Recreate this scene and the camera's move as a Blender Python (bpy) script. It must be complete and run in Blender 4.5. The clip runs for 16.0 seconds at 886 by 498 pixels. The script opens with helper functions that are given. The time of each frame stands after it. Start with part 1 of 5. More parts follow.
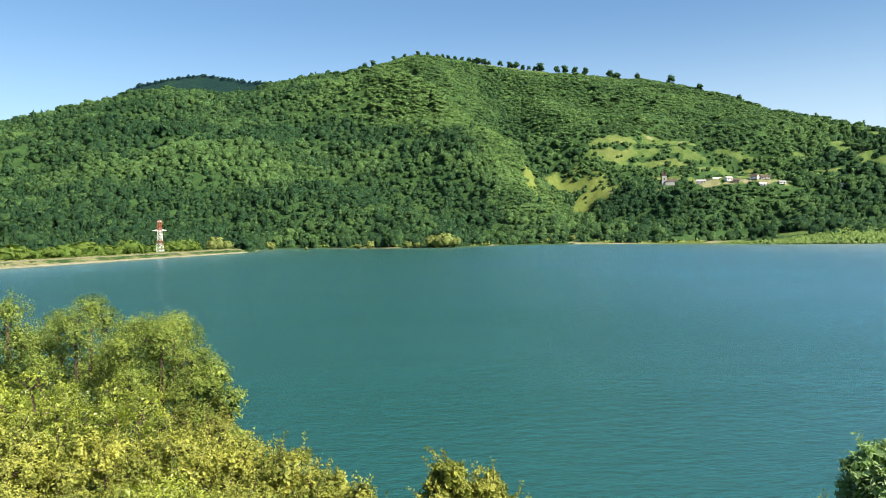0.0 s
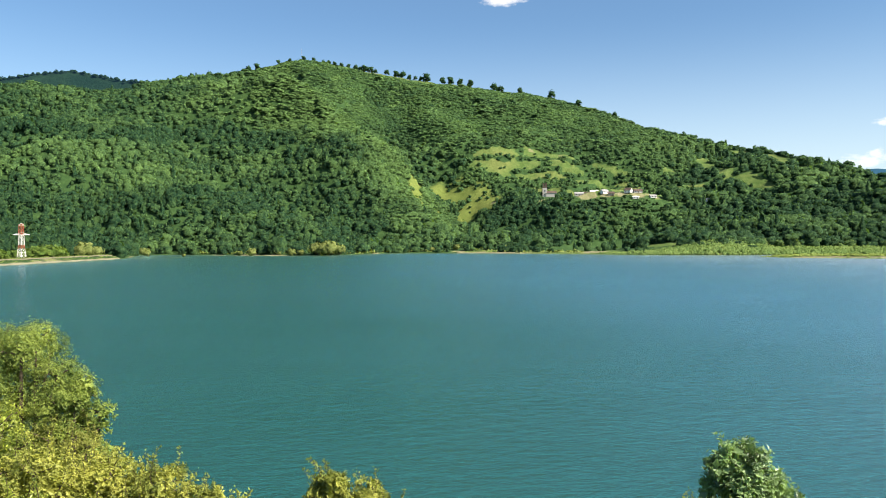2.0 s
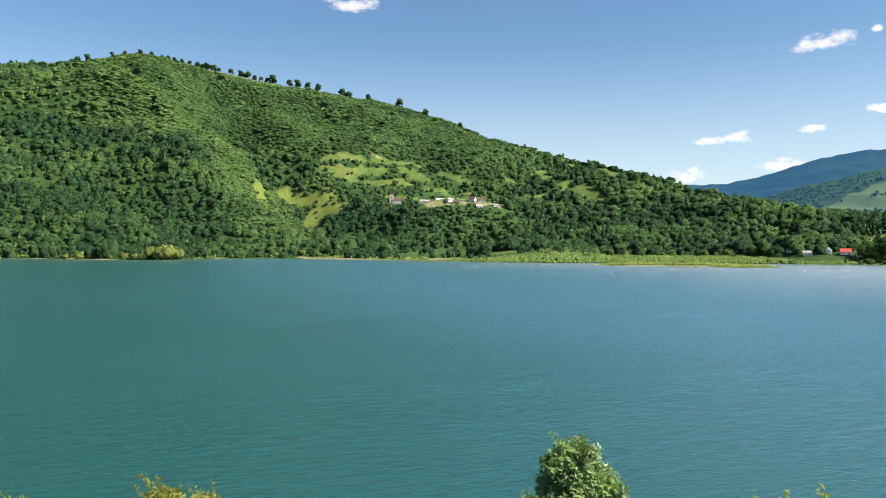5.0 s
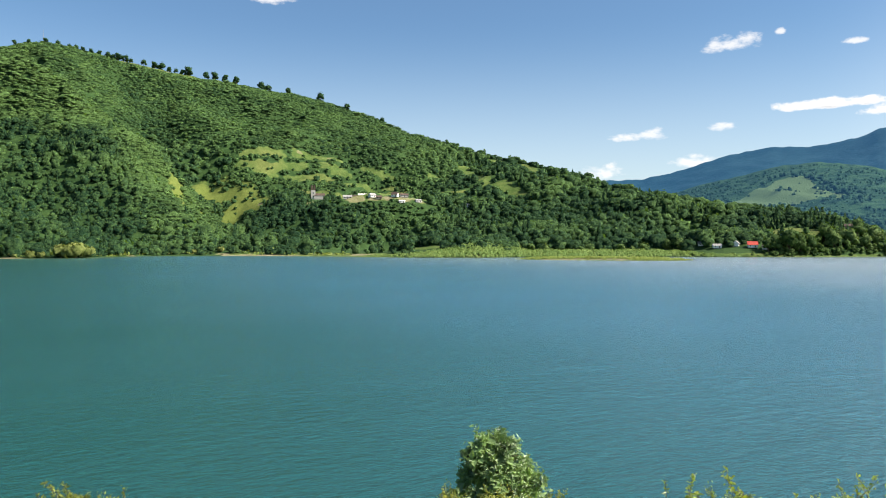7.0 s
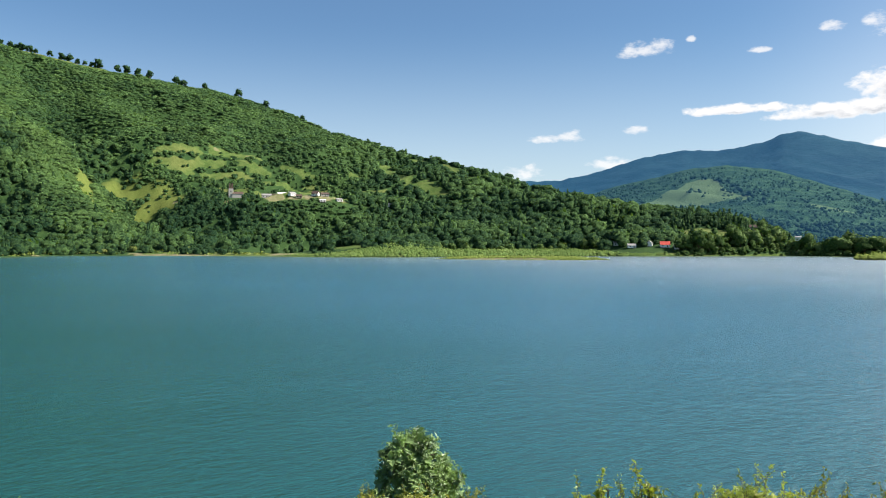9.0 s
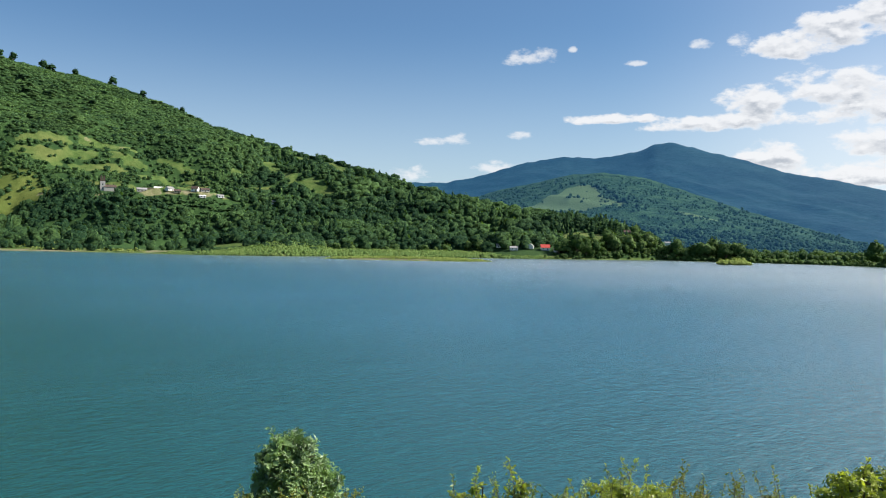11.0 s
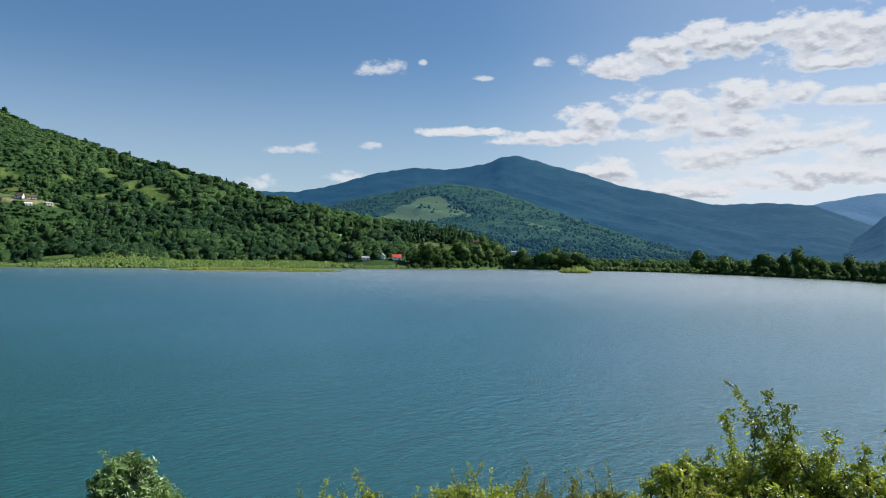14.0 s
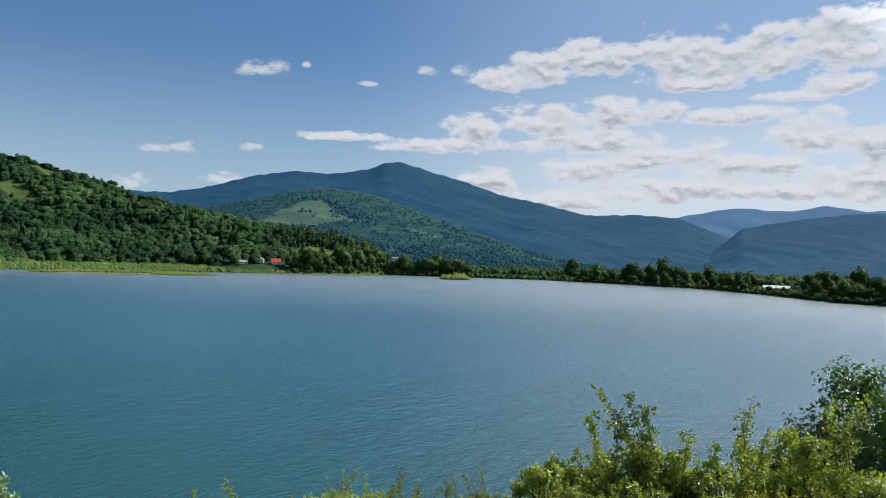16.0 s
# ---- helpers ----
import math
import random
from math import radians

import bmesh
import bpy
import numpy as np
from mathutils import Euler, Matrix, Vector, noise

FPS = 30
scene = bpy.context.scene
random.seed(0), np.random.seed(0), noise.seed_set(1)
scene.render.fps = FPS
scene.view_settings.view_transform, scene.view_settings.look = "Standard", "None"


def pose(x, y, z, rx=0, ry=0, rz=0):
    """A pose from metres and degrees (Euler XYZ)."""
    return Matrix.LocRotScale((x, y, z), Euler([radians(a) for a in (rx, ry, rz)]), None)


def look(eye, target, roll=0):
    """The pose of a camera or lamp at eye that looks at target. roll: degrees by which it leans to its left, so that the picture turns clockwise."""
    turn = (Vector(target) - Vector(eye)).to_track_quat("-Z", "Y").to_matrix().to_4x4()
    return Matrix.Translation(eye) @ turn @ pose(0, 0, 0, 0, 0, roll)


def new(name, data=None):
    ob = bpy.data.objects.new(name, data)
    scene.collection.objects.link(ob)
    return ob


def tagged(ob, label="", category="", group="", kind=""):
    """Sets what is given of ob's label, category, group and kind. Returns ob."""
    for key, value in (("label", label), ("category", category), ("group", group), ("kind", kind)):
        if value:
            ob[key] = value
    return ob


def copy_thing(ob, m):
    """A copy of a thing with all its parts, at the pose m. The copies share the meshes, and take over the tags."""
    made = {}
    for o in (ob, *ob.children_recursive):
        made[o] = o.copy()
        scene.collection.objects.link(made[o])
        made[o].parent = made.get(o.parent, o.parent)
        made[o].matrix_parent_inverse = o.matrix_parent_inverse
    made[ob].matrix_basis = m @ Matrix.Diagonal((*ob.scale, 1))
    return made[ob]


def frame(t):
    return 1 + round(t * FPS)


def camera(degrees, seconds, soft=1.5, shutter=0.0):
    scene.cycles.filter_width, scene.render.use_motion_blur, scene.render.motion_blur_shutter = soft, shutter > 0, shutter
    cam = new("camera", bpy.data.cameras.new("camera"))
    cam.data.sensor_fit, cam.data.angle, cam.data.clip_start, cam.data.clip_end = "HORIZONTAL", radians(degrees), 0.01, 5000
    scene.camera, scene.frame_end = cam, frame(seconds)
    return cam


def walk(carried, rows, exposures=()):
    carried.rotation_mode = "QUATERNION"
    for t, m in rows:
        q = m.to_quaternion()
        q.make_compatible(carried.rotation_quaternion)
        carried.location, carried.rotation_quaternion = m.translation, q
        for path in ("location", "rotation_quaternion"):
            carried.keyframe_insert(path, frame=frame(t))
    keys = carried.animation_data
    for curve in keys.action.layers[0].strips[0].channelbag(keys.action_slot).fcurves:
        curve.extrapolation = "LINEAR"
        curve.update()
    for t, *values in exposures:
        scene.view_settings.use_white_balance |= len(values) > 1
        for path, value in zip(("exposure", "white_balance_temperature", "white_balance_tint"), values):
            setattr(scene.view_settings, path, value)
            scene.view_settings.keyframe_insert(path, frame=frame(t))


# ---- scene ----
# ---------------------------------------------------------------- camera
EYE = 15.5
cam = camera(59.5, 16.0, 1.0)
# seconds, turn to the right, look up, roll; relative to the first view
TURNS = [
    (0.0, 0.00, 0.00, 0.00),
    (0.5, 2.18, 0.16, 0.07),
    (1.0, 4.51, 0.30, -0.10),
    (1.5, 6.58, 0.48, -0.24),
    (2.0, 8.48, 0.65, -0.47),
    (2.5, 10.97, 0.69, -0.73),
    (3.0, 13.35, 0.72, -0.91),
    (3.5, 14.67, 0.75, -0.98),
    (4.0, 16.26, 0.83, -0.97),
    (4.5, 17.48, 1.01, -0.97),
    (5.0, 19.78, 1.24, -0.89),
    (7.5, 26.90, 0.87, -0.19),
    (8.0, 28.77, 0.89, -0.09),
    (8.5, 30.40, 0.97, -0.21),
    (8.7, 30.69, 0.96, -0.24),
    (10.8, 38.70, 1.14, -0.86),
    (11.0, 39.72, 1.09, -1.03),
    (11.5, 42.26, 1.01, -1.07),
    (12.0, 44.13, 1.04, -1.03),
    (12.5, 45.78, 1.19, -0.79),
    (13.0, 47.25, 1.43, -0.71),
    (13.5, 48.74, 1.67, -0.61),
    (14.0, 50.63, 1.97, -0.49),
    (14.5, 52.44, 2.15, -0.61),
    (15.0, 54.41, 2.30, -0.81),
    (15.5, 56.84, 2.51, -1.00),
    (16.0, 59.36, 2.52, -1.07),
]
# the person shifts the phone a little while turning: seconds, x, y
SHIFT = [(0.0, 0.0, 0.0), (5.0, 0.02, 0.0), (8.5, 0.19, -0.06), (11.0, 0.27, -0.12), (16.0, 0.33, -0.24)]


def shifted(t):
    ts = [s[0] for s in SHIFT]
    return float(np.interp(t, ts, [s[1] for s in SHIFT])), float(np.interp(t, ts, [s[2] for s in SHIFT]))


walk(cam, [(t, pose(*shifted(t), EYE) @ pose(0, 0, 0, -1.3, 0, 0) @ pose(0, 0, 0, 0, 0.9, 0) @ pose(0, 0, 0, 0, 0, -yaw)
            @ pose(0, 0, 0, 90 + pitch, 0, 0) @ pose(0, 0, 0, 0, 0, -roll)) for t, yaw, pitch, roll in TURNS],
     [(0.0, 1.10, 6900, 10), (3.5, 1.0, 7000, 11), (5.2, 0.95, 7000, 11), (8.0, 0.83, 6850, 11), (11.0, 0.55, 6500, 10), (12.5, 0.40, 6350, 10), (14.5, 0.27, 6300, 11), (16.0, 0.18, 6250, 11)])

# ---------------------------------------------------------------- world, sun
SUN_AZ, SUN_EL = 126.0, 43.0


def way(az, el):
    a, e = radians(az), radians(el)
    return Vector((math.sin(a) * math.cos(e), math.cos(a) * math.cos(e), math.sin(e)))


class Nodes:
    """Short hand for node trees."""

    def __init__(self, tree):
        self.tree = tree
        tree.nodes.clear()

    def add(self, kind, inputs=None):
        n = self.tree.nodes.new(kind)
        self.feed(n, inputs)
        return n

    def feed(self, n, inputs):
        for k, v in (inputs or {}).items():
            if isinstance(v, bpy.types.NodeSocket):
                self.tree.links.new(v, n.inputs[k])
            else:
                n.inputs[k].default_value = v

    def math(self, op, a, b=0.0, c=0.0, clamp=False):
        n = self.add("ShaderNodeMath", {0: a, 1: b, 2: c})
        n.operation, n.use_clamp = op, clamp
        return n.outputs[0]

    def mix(self, fac, a, b, blend="MIX"):
        n = self.tree.nodes.new("ShaderNodeMix")
        n.data_type, n.blend_type = "RGBA", blend
        self.feed(n, {0: fac, 6: a, 7: b})
        return n.outputs[2]

    def noise(self, vec, scale, detail=4.0, rough=0.55, dist=0.0, lac=2.0):
        return self.add("ShaderNodeTexNoise", {"Vector": vec, "Scale": scale, "Detail": detail, "Roughness": rough,
                                               "Distortion": dist, "Lacunarity": lac}).outputs[0]

    def ramp(self, fac, lo, hi, a=0.0, b=1.0):
        n = self.add("ShaderNodeMapRange", {0: fac, 1: lo, 2: hi, 3: a, 4: b})
        n.interpolation_type = "SMOOTHSTEP"
        return n.outputs[0]


# clouds: azimuth, height over the horizon, half width, half height, in degrees
CLOUDS = [
    (38.7, 7.35, 1.5, 0.4), (40.7, 7.5, 1.2, 0.55), (45.2, 7.85, 1.1, 0.42), (45.4, 13.3, 1.9, 0.7), (46.9, 13.5, 1.2, 0.75), (48.9, 13.9, 0.45, 0.3), (53.4, 12.85, 0.8, 0.33), (57.8, 13.9, 1.0, 0.5),
    (60.4, 14.0, 0.9, 0.7), (37.2, 4.9, 1.6, 0.8), (43.7, 5.5, 1.9, 0.7), (13.0, 17.0, 2.2, 0.7),
]
BANKS = [
    (63, 13.3, 2.9, 0.97), (66, 14, 3.4, 1.4), (70.4, 14.8, 3.9, 1.7), (76, 14.8, 4.4, 2.1), (79.5, 14.1, 3.9, 1.7), (82.6, 14.8, 3.9, 2.1), (87, 15, 5.2, 2.5), (93, 15.5, 6.5, 2.8),
    (77.5, 13, 4.5, 0.83), (84, 11.9, 3.1, 0.55), (86, 12.5, 2.9, 0.83), (61.3, 9.9, 2.6, 1.2), (66.7, 10.6, 3.9, 1.5), (72.5, 11, 3.9, 1.5), (79.7, 10.6, 3.9, 0.76), (84.6, 9.3, 3.4, 1.7),
    (90, 8.6, 5.2, 1.8), (52.2, 9, 4.0, 0.46), (57, 8.5, 3.4, 0.7), (61.5, 8.7, 3.1, 0.97), (70, 9, 5.2, 1.4), (75, 8, 5.2, 1.5), (69.5, 6.9, 3.6, 1.2), (80, 7.2, 5.2, 1.4),
    (75, 5.5, 6.5, 1.1), (68, 4.8, 4.5, 1.1), (83, 5.4, 6.5, 0.97), (88, 5.8, 5.2, 1.7), (62.3, 5.9, 2.2, 1.5), (98, 10, 6, 3),
    (84, 24, 26, 6), (78, 34, 24, 7), (108, 34, 24, 10), (92, 45, 20, 6), (112, 18, 12, 6),
]

world = bpy.data.worlds.new("sky")
scene.world = world
world.use_nodes = True
N = Nodes(world.node_tree)
sky = N.add("ShaderNodeTexSky")
sky.sky_type, sky.sun_disc, sky.sun_elevation, sky.sun_rotation = "NISHITA", False, radians(SUN_EL), radians(SUN_AZ)
sky.altitude, sky.air_density, sky.dust_density, sky.ozone_density = 300.0, 1.0, 1.0, 2.0
coord = N.add("ShaderNodeTexCoord").outputs["Generated"]
sep = N.add("ShaderNodeSeparateXYZ", {0: coord})
azim = N.math("MULTIPLY", N.math("ARCTAN2", sep.outputs[0], sep.outputs[1]), 180 / math.pi)
elev = N.math("MULTIPLY", N.math("ARCSINE", sep.outputs[2]), 180 / math.pi)
flat = N.add("ShaderNodeCombineXYZ", {0: N.math("MULTIPLY", azim, 0.1), 1: N.math("MULTIPLY", elev, 0.19), 2: 0.0}).outputs[0]
above = N.add("ShaderNodeCombineXYZ", {0: N.math("MULTIPLY_ADD", azim, 0.1, 0.012), 1: N.math("MULTIPLY_ADD", elev, 0.19, 0.07), 2: 0.0}).outputs[0]
billow, wisp = N.noise(flat, 4.0, 8.0, 0.6), N.noise(flat, 8.0, 6.0, 0.6)
soft, soft_up = N.noise(flat, 4.0, 5.0, 0.56), N.noise(above, 4.0, 5.0, 0.56)


def cover(clouds, lift):
    """How far a direction lies inside the clouds, one at the middle of a cloud; lift looks that much higher."""
    total = None
    for a, e, wide, tall in clouds:
        u = N.math("DIVIDE", N.math("SUBTRACT", azim, a), wide)
        v = N.math("DIVIDE", N.math("SUBTRACT", elev, e - lift), tall)
        v = N.math("MULTIPLY", v, N.math("MULTIPLY_ADD", N.math("LESS_THAN", v, 0.0), 0.45, 1.0))
        d = N.math("SUBTRACT", 1.0, N.math("ADD", N.math("MULTIPLY", u, u), N.math("MULTIPLY", v, v)))
        total = d if total is None else N.math("SMOOTH_MAX", total, d, 0.3)
    return N.math("MAXIMUM", total, -2.0)


small = N.math("MULTIPLY_ADD", N.math("SUBTRACT", wisp, 0.5), 3.4, cover(CLOUDS, 0.0))
large = N.math("MULTIPLY_ADD", N.math("SUBTRACT", billow, 0.47), 4.4, cover(BANKS, 0.0))
body, body_up = (N.math("MULTIPLY_ADD", N.math("SUBTRACT", s, 0.48), 4.0, cover(BANKS, up)) for s, up in ((soft, 0.0), (soft_up, 0.37)))
dense = N.math("MAXIMUM", N.ramp(small, 0.1, 1.2, 0.0, 0.78), N.ramp(large, 0.0, 0.8))
lit = N.ramp(N.math("SUBTRACT", body, body_up), -0.6, 0.5)
thick = N.ramp(large, 0.3, 1.3)
bright = N.math("SUBTRACT", 1.0, N.math("MULTIPLY", N.math("SUBTRACT", 1.0, lit), N.math("MULTIPLY", thick, 0.9)))
cloud_colour = N.mix(bright, (0.40, 0.45, 0.53, 1), (0.97, 0.98, 1.0, 1))
CLOUD_GAIN = 9.0
# clouds nearer to the sun shine more
to_sun = N.add("ShaderNodeVectorMath", {0: coord, 1: way(SUN_AZ, SUN_EL)})
to_sun.operation = "DOT_PRODUCT"
gain = N.ramp(to_sun.outputs["Value"], 0.72, 0.96, CLOUD_GAIN, CLOUD_GAIN * 11.0)
cloud_light = N.mix(1.0, cloud_colour, N.add("ShaderNodeCombineColor", {0: gain, 1: gain, 2: gain}).outputs[0], "MULTIPLY")
tinted = N.mix(1.0, sky.outputs[0], (0.74, 0.975, 1.13, 1), "MULTIPLY")
low_air = N.math("MULTIPLY", N.ramp(elev, -2.0, 16.0, 0.5, 0.0), N.ramp(azim, -40.0, 25.0, 0.6, 1.0))
tinted = N.mix(low_air, tinted, (8.1, 8.9, 9.6, 1))
veil = N.math("MULTIPLY", N.ramp(azim, 50.0, 74.0), N.ramp(elev, 3.0, 17.0, 0.75, 0.2))
tinted = N.mix(veil, tinted, (8.4, 9.0, 9.6, 1))
full = N.mix(N.math("MULTIPLY", dense, 0.93), tinted, cloud_light)
background = N.add("ShaderNodeBackground", {0: full, 1: 0.072})
out = N.add("ShaderNodeOutputWorld", {0: background.outputs[0]})

sun = new("sun", bpy.data.lights.new("sun", "SUN"))
sun.data.energy, sun.data.angle, sun.data.color = 4.6, radians(0.53), (1.0, 0.94, 0.84)
sun.matrix_world = look(way(SUN_AZ, SUN_EL) * 100, (0, 0, 0))

# ---------------------------------------------------------------- materials
def material(name):
    m = bpy.data.materials.new(name)
    m.use_nodes = True
    return m, Nodes(m.node_tree)


def finish(n, colour, rough=0.8, bump=None, height=0.1, distance=1.0, spec=0.3, metal=0.0):
    ins = {"Base Color": colour, "Roughness": rough, "Specular IOR Level": spec, "Metallic": metal}
    if bump is not None:
        ins["Normal"] = n.add("ShaderNodeBump", {"Strength": height, "Distance": distance, "Height": bump}).outputs[0]
    p = n.add("ShaderNodeBsdfPrincipled", ins)
    n.add("ShaderNodeOutputMaterial", {0: p.outputs[0]})
    return p


def place(n):
    return n.add("ShaderNodeNewGeometry").outputs["Position"]


def attr(n, name):
    a = n.add("ShaderNodeAttribute")
    a.attribute_name, a.attribute_type = name, "GEOMETRY"
    return a.outputs["Fac"]


def plain(name, colour, rough=0.7, vary=0.25, scale=2.0, metal=0.0, bump=0.15):
    """Paint, plaster, stone and the like, with stains and grain."""
    m, n = material(name)
    pos = n.add("ShaderNodeTexCoord").outputs["Object"]
    a, b = n.noise(pos, scale, 5), n.noise(pos, scale * 9, 3)
    k = n.math("MULTIPLY_ADD", n.math("SUBTRACT", n.math("MULTIPLY_ADD", b, 0.5, n.math("MULTIPLY", a, 0.5)), 0.5), 4 * vary, 1.0)
    finish(n, n.mix(1.0, (*colour, 1), n.add("ShaderNodeCombineColor", {0: k, 1: k, 2: k}).outputs[0], "MULTIPLY"), rough, b, bump, 0.05, metal=metal)
    return m


def foliage(name, dark, light, through_light=0.35, by="island", rough=0.55, spec=0.25, grain=0.34):
    """Single leaves: colour by leaf, and light that comes through them."""
    m, n = material(name)
    if by == "island":
        r = n.add("ShaderNodeNewGeometry").outputs["Random Per Island"]
        spot = n.noise(place(n), 1.1, 4)
        r = n.math("ADD", n.math("MULTIPLY", r, 0.34), n.math("MULTIPLY", n.ramp(spot, 0.32, 0.68), 0.6), clamp=True)
    else:
        fine = n.noise(place(n), grain, 6, 0.8)
        r = n.math("ADD", n.math("MULTIPLY", attr(n, "tint"), 0.8), n.math("MULTIPLY_ADD", n.ramp(fine, 0.32, 0.68), 0.56, -0.19), clamp=True)
    colour = n.mix(r, (*dark, 1), (*light, 1))
    bump = n.noise(place(n), grain * 1.5, 6, 0.85) if by != "island" else None
    ins = {"Base Color": colour, "Roughness": rough, "Specular IOR Level": spec}
    if bump is not None:
        ins["Normal"] = n.add("ShaderNodeBump", {"Strength": 0.85, "Distance": 0.7 / grain, "Height": bump}).outputs[0]
    p = n.add("ShaderNodeBsdfPrincipled", ins)
    t = n.add("ShaderNodeBsdfTranslucent", {0: n.mix(1.0, colour, (1.25, 1.3, 0.55, 1), "MULTIPLY")})
    s = n.add("ShaderNodeMixShader", {0: through_light, 1: p.outputs[0], 2: t.outputs[0]})
    n.add("ShaderNodeOutputMaterial", {0: s.outputs[0]})
    return m


def ground_material():
    m, n = material("ground_cover")
    pos = place(n)
    big, mid, fine = n.noise(pos, 0.012, 4), n.noise(pos, 0.09, 5), n.noise(pos, 1.3, 4)
    grass = n.mix(n.ramp(mid, 0.35, 0.7), (0.070, 0.120, 0.030, 1), (0.130, 0.172, 0.052, 1))
    grass = n.mix(n.math("MULTIPLY", n.ramp(big, 0.45, 0.65), 0.5), grass, (0.18, 0.185, 0.060, 1))
    woods = n.mix(n.ramp(mid, 0.35, 0.65), (0.022, 0.055, 0.019, 1), (0.046, 0.090, 0.027, 1))
    bare = n.mix(n.ramp(mid, 0.35, 0.65), (0.29, 0.25, 0.16, 1), (0.19, 0.19, 0.09, 1))
    tufts = n.noise(pos, 0.22, 4, 0.65)
    woods = n.mix(n.ramp(tufts, 0.42, 0.62, 0.5, 0.0), woods, (0.026, 0.062, 0.022, 1))
    c = n.mix(n.ramp(attr(n, "grass"), 0.35, 0.65), woods, grass)
    c = n.mix(n.ramp(n.math("MULTIPLY_ADD", n.math("SUBTRACT", mid, 0.5), 0.6, attr(n, "hay")), 0.4, 0.65, 0.0, 0.6), c, (0.17, 0.20, 0.045, 1))
    c = n.mix(n.ramp(n.math("MULTIPLY_ADD", n.math("SUBTRACT", mid, 0.5), 0.8, attr(n, "bare")), 0.4, 0.6), c, bare)
    c = n.mix(n.math("MULTIPLY", n.ramp(fine, 0.3, 0.7), 0.45), c, (0.03, 0.06, 0.012, 1))
    finish(n, c, 0.95, n.math("ADD", mid, n.math("MULTIPLY", fine, 0.25)), 0.8, 1.5, spec=0.1)
    return m


def water_material():
    m, n = material("lake_water")
    pos = place(n)
    s = n.add("ShaderNodeMapping", {"Vector": pos, "Rotation": (0, 0, radians(-25)), "Scale": (0.55, 1.0, 1.0)}).outputs[0]
    ripples = n.noise(s, 0.9, 5, 0.62, 0.3)
    swell = n.noise(s, 0.11, 3, 0.5, 0.4)
    calm = n.ramp(n.noise(n.add("ShaderNodeMapping", {"Vector": pos, "Scale": (0.35, 1.0, 1.0)}).outputs[0], 0.011, 4), 0.35, 0.65, 0.55, 1.0)
    fine = n.noise(s, 3.6, 3, 0.6, 0.2)
    height = n.math("MULTIPLY", n.math("MULTIPLY_ADD", fine, 0.16, n.math("MULTIPLY_ADD", swell, 0.8, ripples)), calm)
    # painted reflections: hill green at the wooded shore, cloudy sky towards the open valley
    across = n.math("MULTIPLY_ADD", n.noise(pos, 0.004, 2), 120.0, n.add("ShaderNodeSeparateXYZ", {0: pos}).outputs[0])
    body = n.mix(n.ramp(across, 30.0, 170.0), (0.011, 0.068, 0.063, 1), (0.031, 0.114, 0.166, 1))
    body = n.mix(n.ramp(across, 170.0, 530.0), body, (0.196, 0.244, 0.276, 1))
    # sky blue reflected off the left shore, also painted into the colour
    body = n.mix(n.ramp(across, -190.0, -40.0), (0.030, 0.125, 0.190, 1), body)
    # darker reflection of wind bands, painted into the body in long streaks
    wind_streak = n.noise(n.add("ShaderNodeMapping", {"Vector": pos, "Rotation": (0, 0, radians(8)), "Scale": (0.3, 1.0, 1.0)}).outputs[0], 0.03, 5, 0.6, 0.6)
    body = n.mix(n.ramp(wind_streak, 0.35, 0.68, 0.0, 0.30), body, n.mix(1.0, body, (0.45, 0.72, 0.62, 1), "MULTIPLY"))
    # shallows, and the green hill's reflection painted in along the shore
    body = n.mix(n.math("MULTIPLY", attr(n, "shallow_reflection"), 0.75), body, (0.085, 0.140, 0.088, 1))
    bump = n.add("ShaderNodeBump", {"Strength": 1.0, "Distance": 0.5, "Height": height}).outputs[0]
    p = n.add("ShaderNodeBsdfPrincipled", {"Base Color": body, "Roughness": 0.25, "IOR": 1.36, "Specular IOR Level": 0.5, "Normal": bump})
    n.add("ShaderNodeOutputMaterial", {0: p.outputs[0]})
    return m


def far_haze_material(name, low, high, air, glow, scale, patches=None):
    """Wooded slopes kilometres away; haze is painted in as a bluish glow."""
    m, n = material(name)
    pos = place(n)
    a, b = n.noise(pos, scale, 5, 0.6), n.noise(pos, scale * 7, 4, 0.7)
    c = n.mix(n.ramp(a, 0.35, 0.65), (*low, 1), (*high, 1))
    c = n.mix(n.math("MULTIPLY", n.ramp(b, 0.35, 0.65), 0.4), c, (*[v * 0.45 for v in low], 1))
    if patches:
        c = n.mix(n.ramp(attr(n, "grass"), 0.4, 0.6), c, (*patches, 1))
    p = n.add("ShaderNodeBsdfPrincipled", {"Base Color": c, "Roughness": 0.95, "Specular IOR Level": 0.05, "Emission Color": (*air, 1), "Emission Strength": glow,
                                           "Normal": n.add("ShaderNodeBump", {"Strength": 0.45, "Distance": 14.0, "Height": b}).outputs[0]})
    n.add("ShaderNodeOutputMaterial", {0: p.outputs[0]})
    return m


GROUND, WATER = ground_material(), water_material()
FOREST = foliage("forest_leaves", (0.013, 0.046, 0.022), (0.128, 0.228, 0.068), 0.3, "tint", 0.8, 0.1)
SCRUB = foliage("scrub_leaves", (0.013, 0.046, 0.022), (0.128, 0.228, 0.068), 0.3, "tint", 0.8, 0.1, 0.9)
BARK = plain("bark", (0.10, 0.075, 0.05), 0.9, 0.4, 6.0, bump=0.6)
LEAF_WILLOW = foliage("willow_leaves", (0.028, 0.070, 0.014), (0.34, 0.41, 0.085), 0.28)
LEAF_BUSH = foliage("yellow_bush_leaves", (0.062, 0.098, 0.016), (0.48, 0.475, 0.10), 0.3)
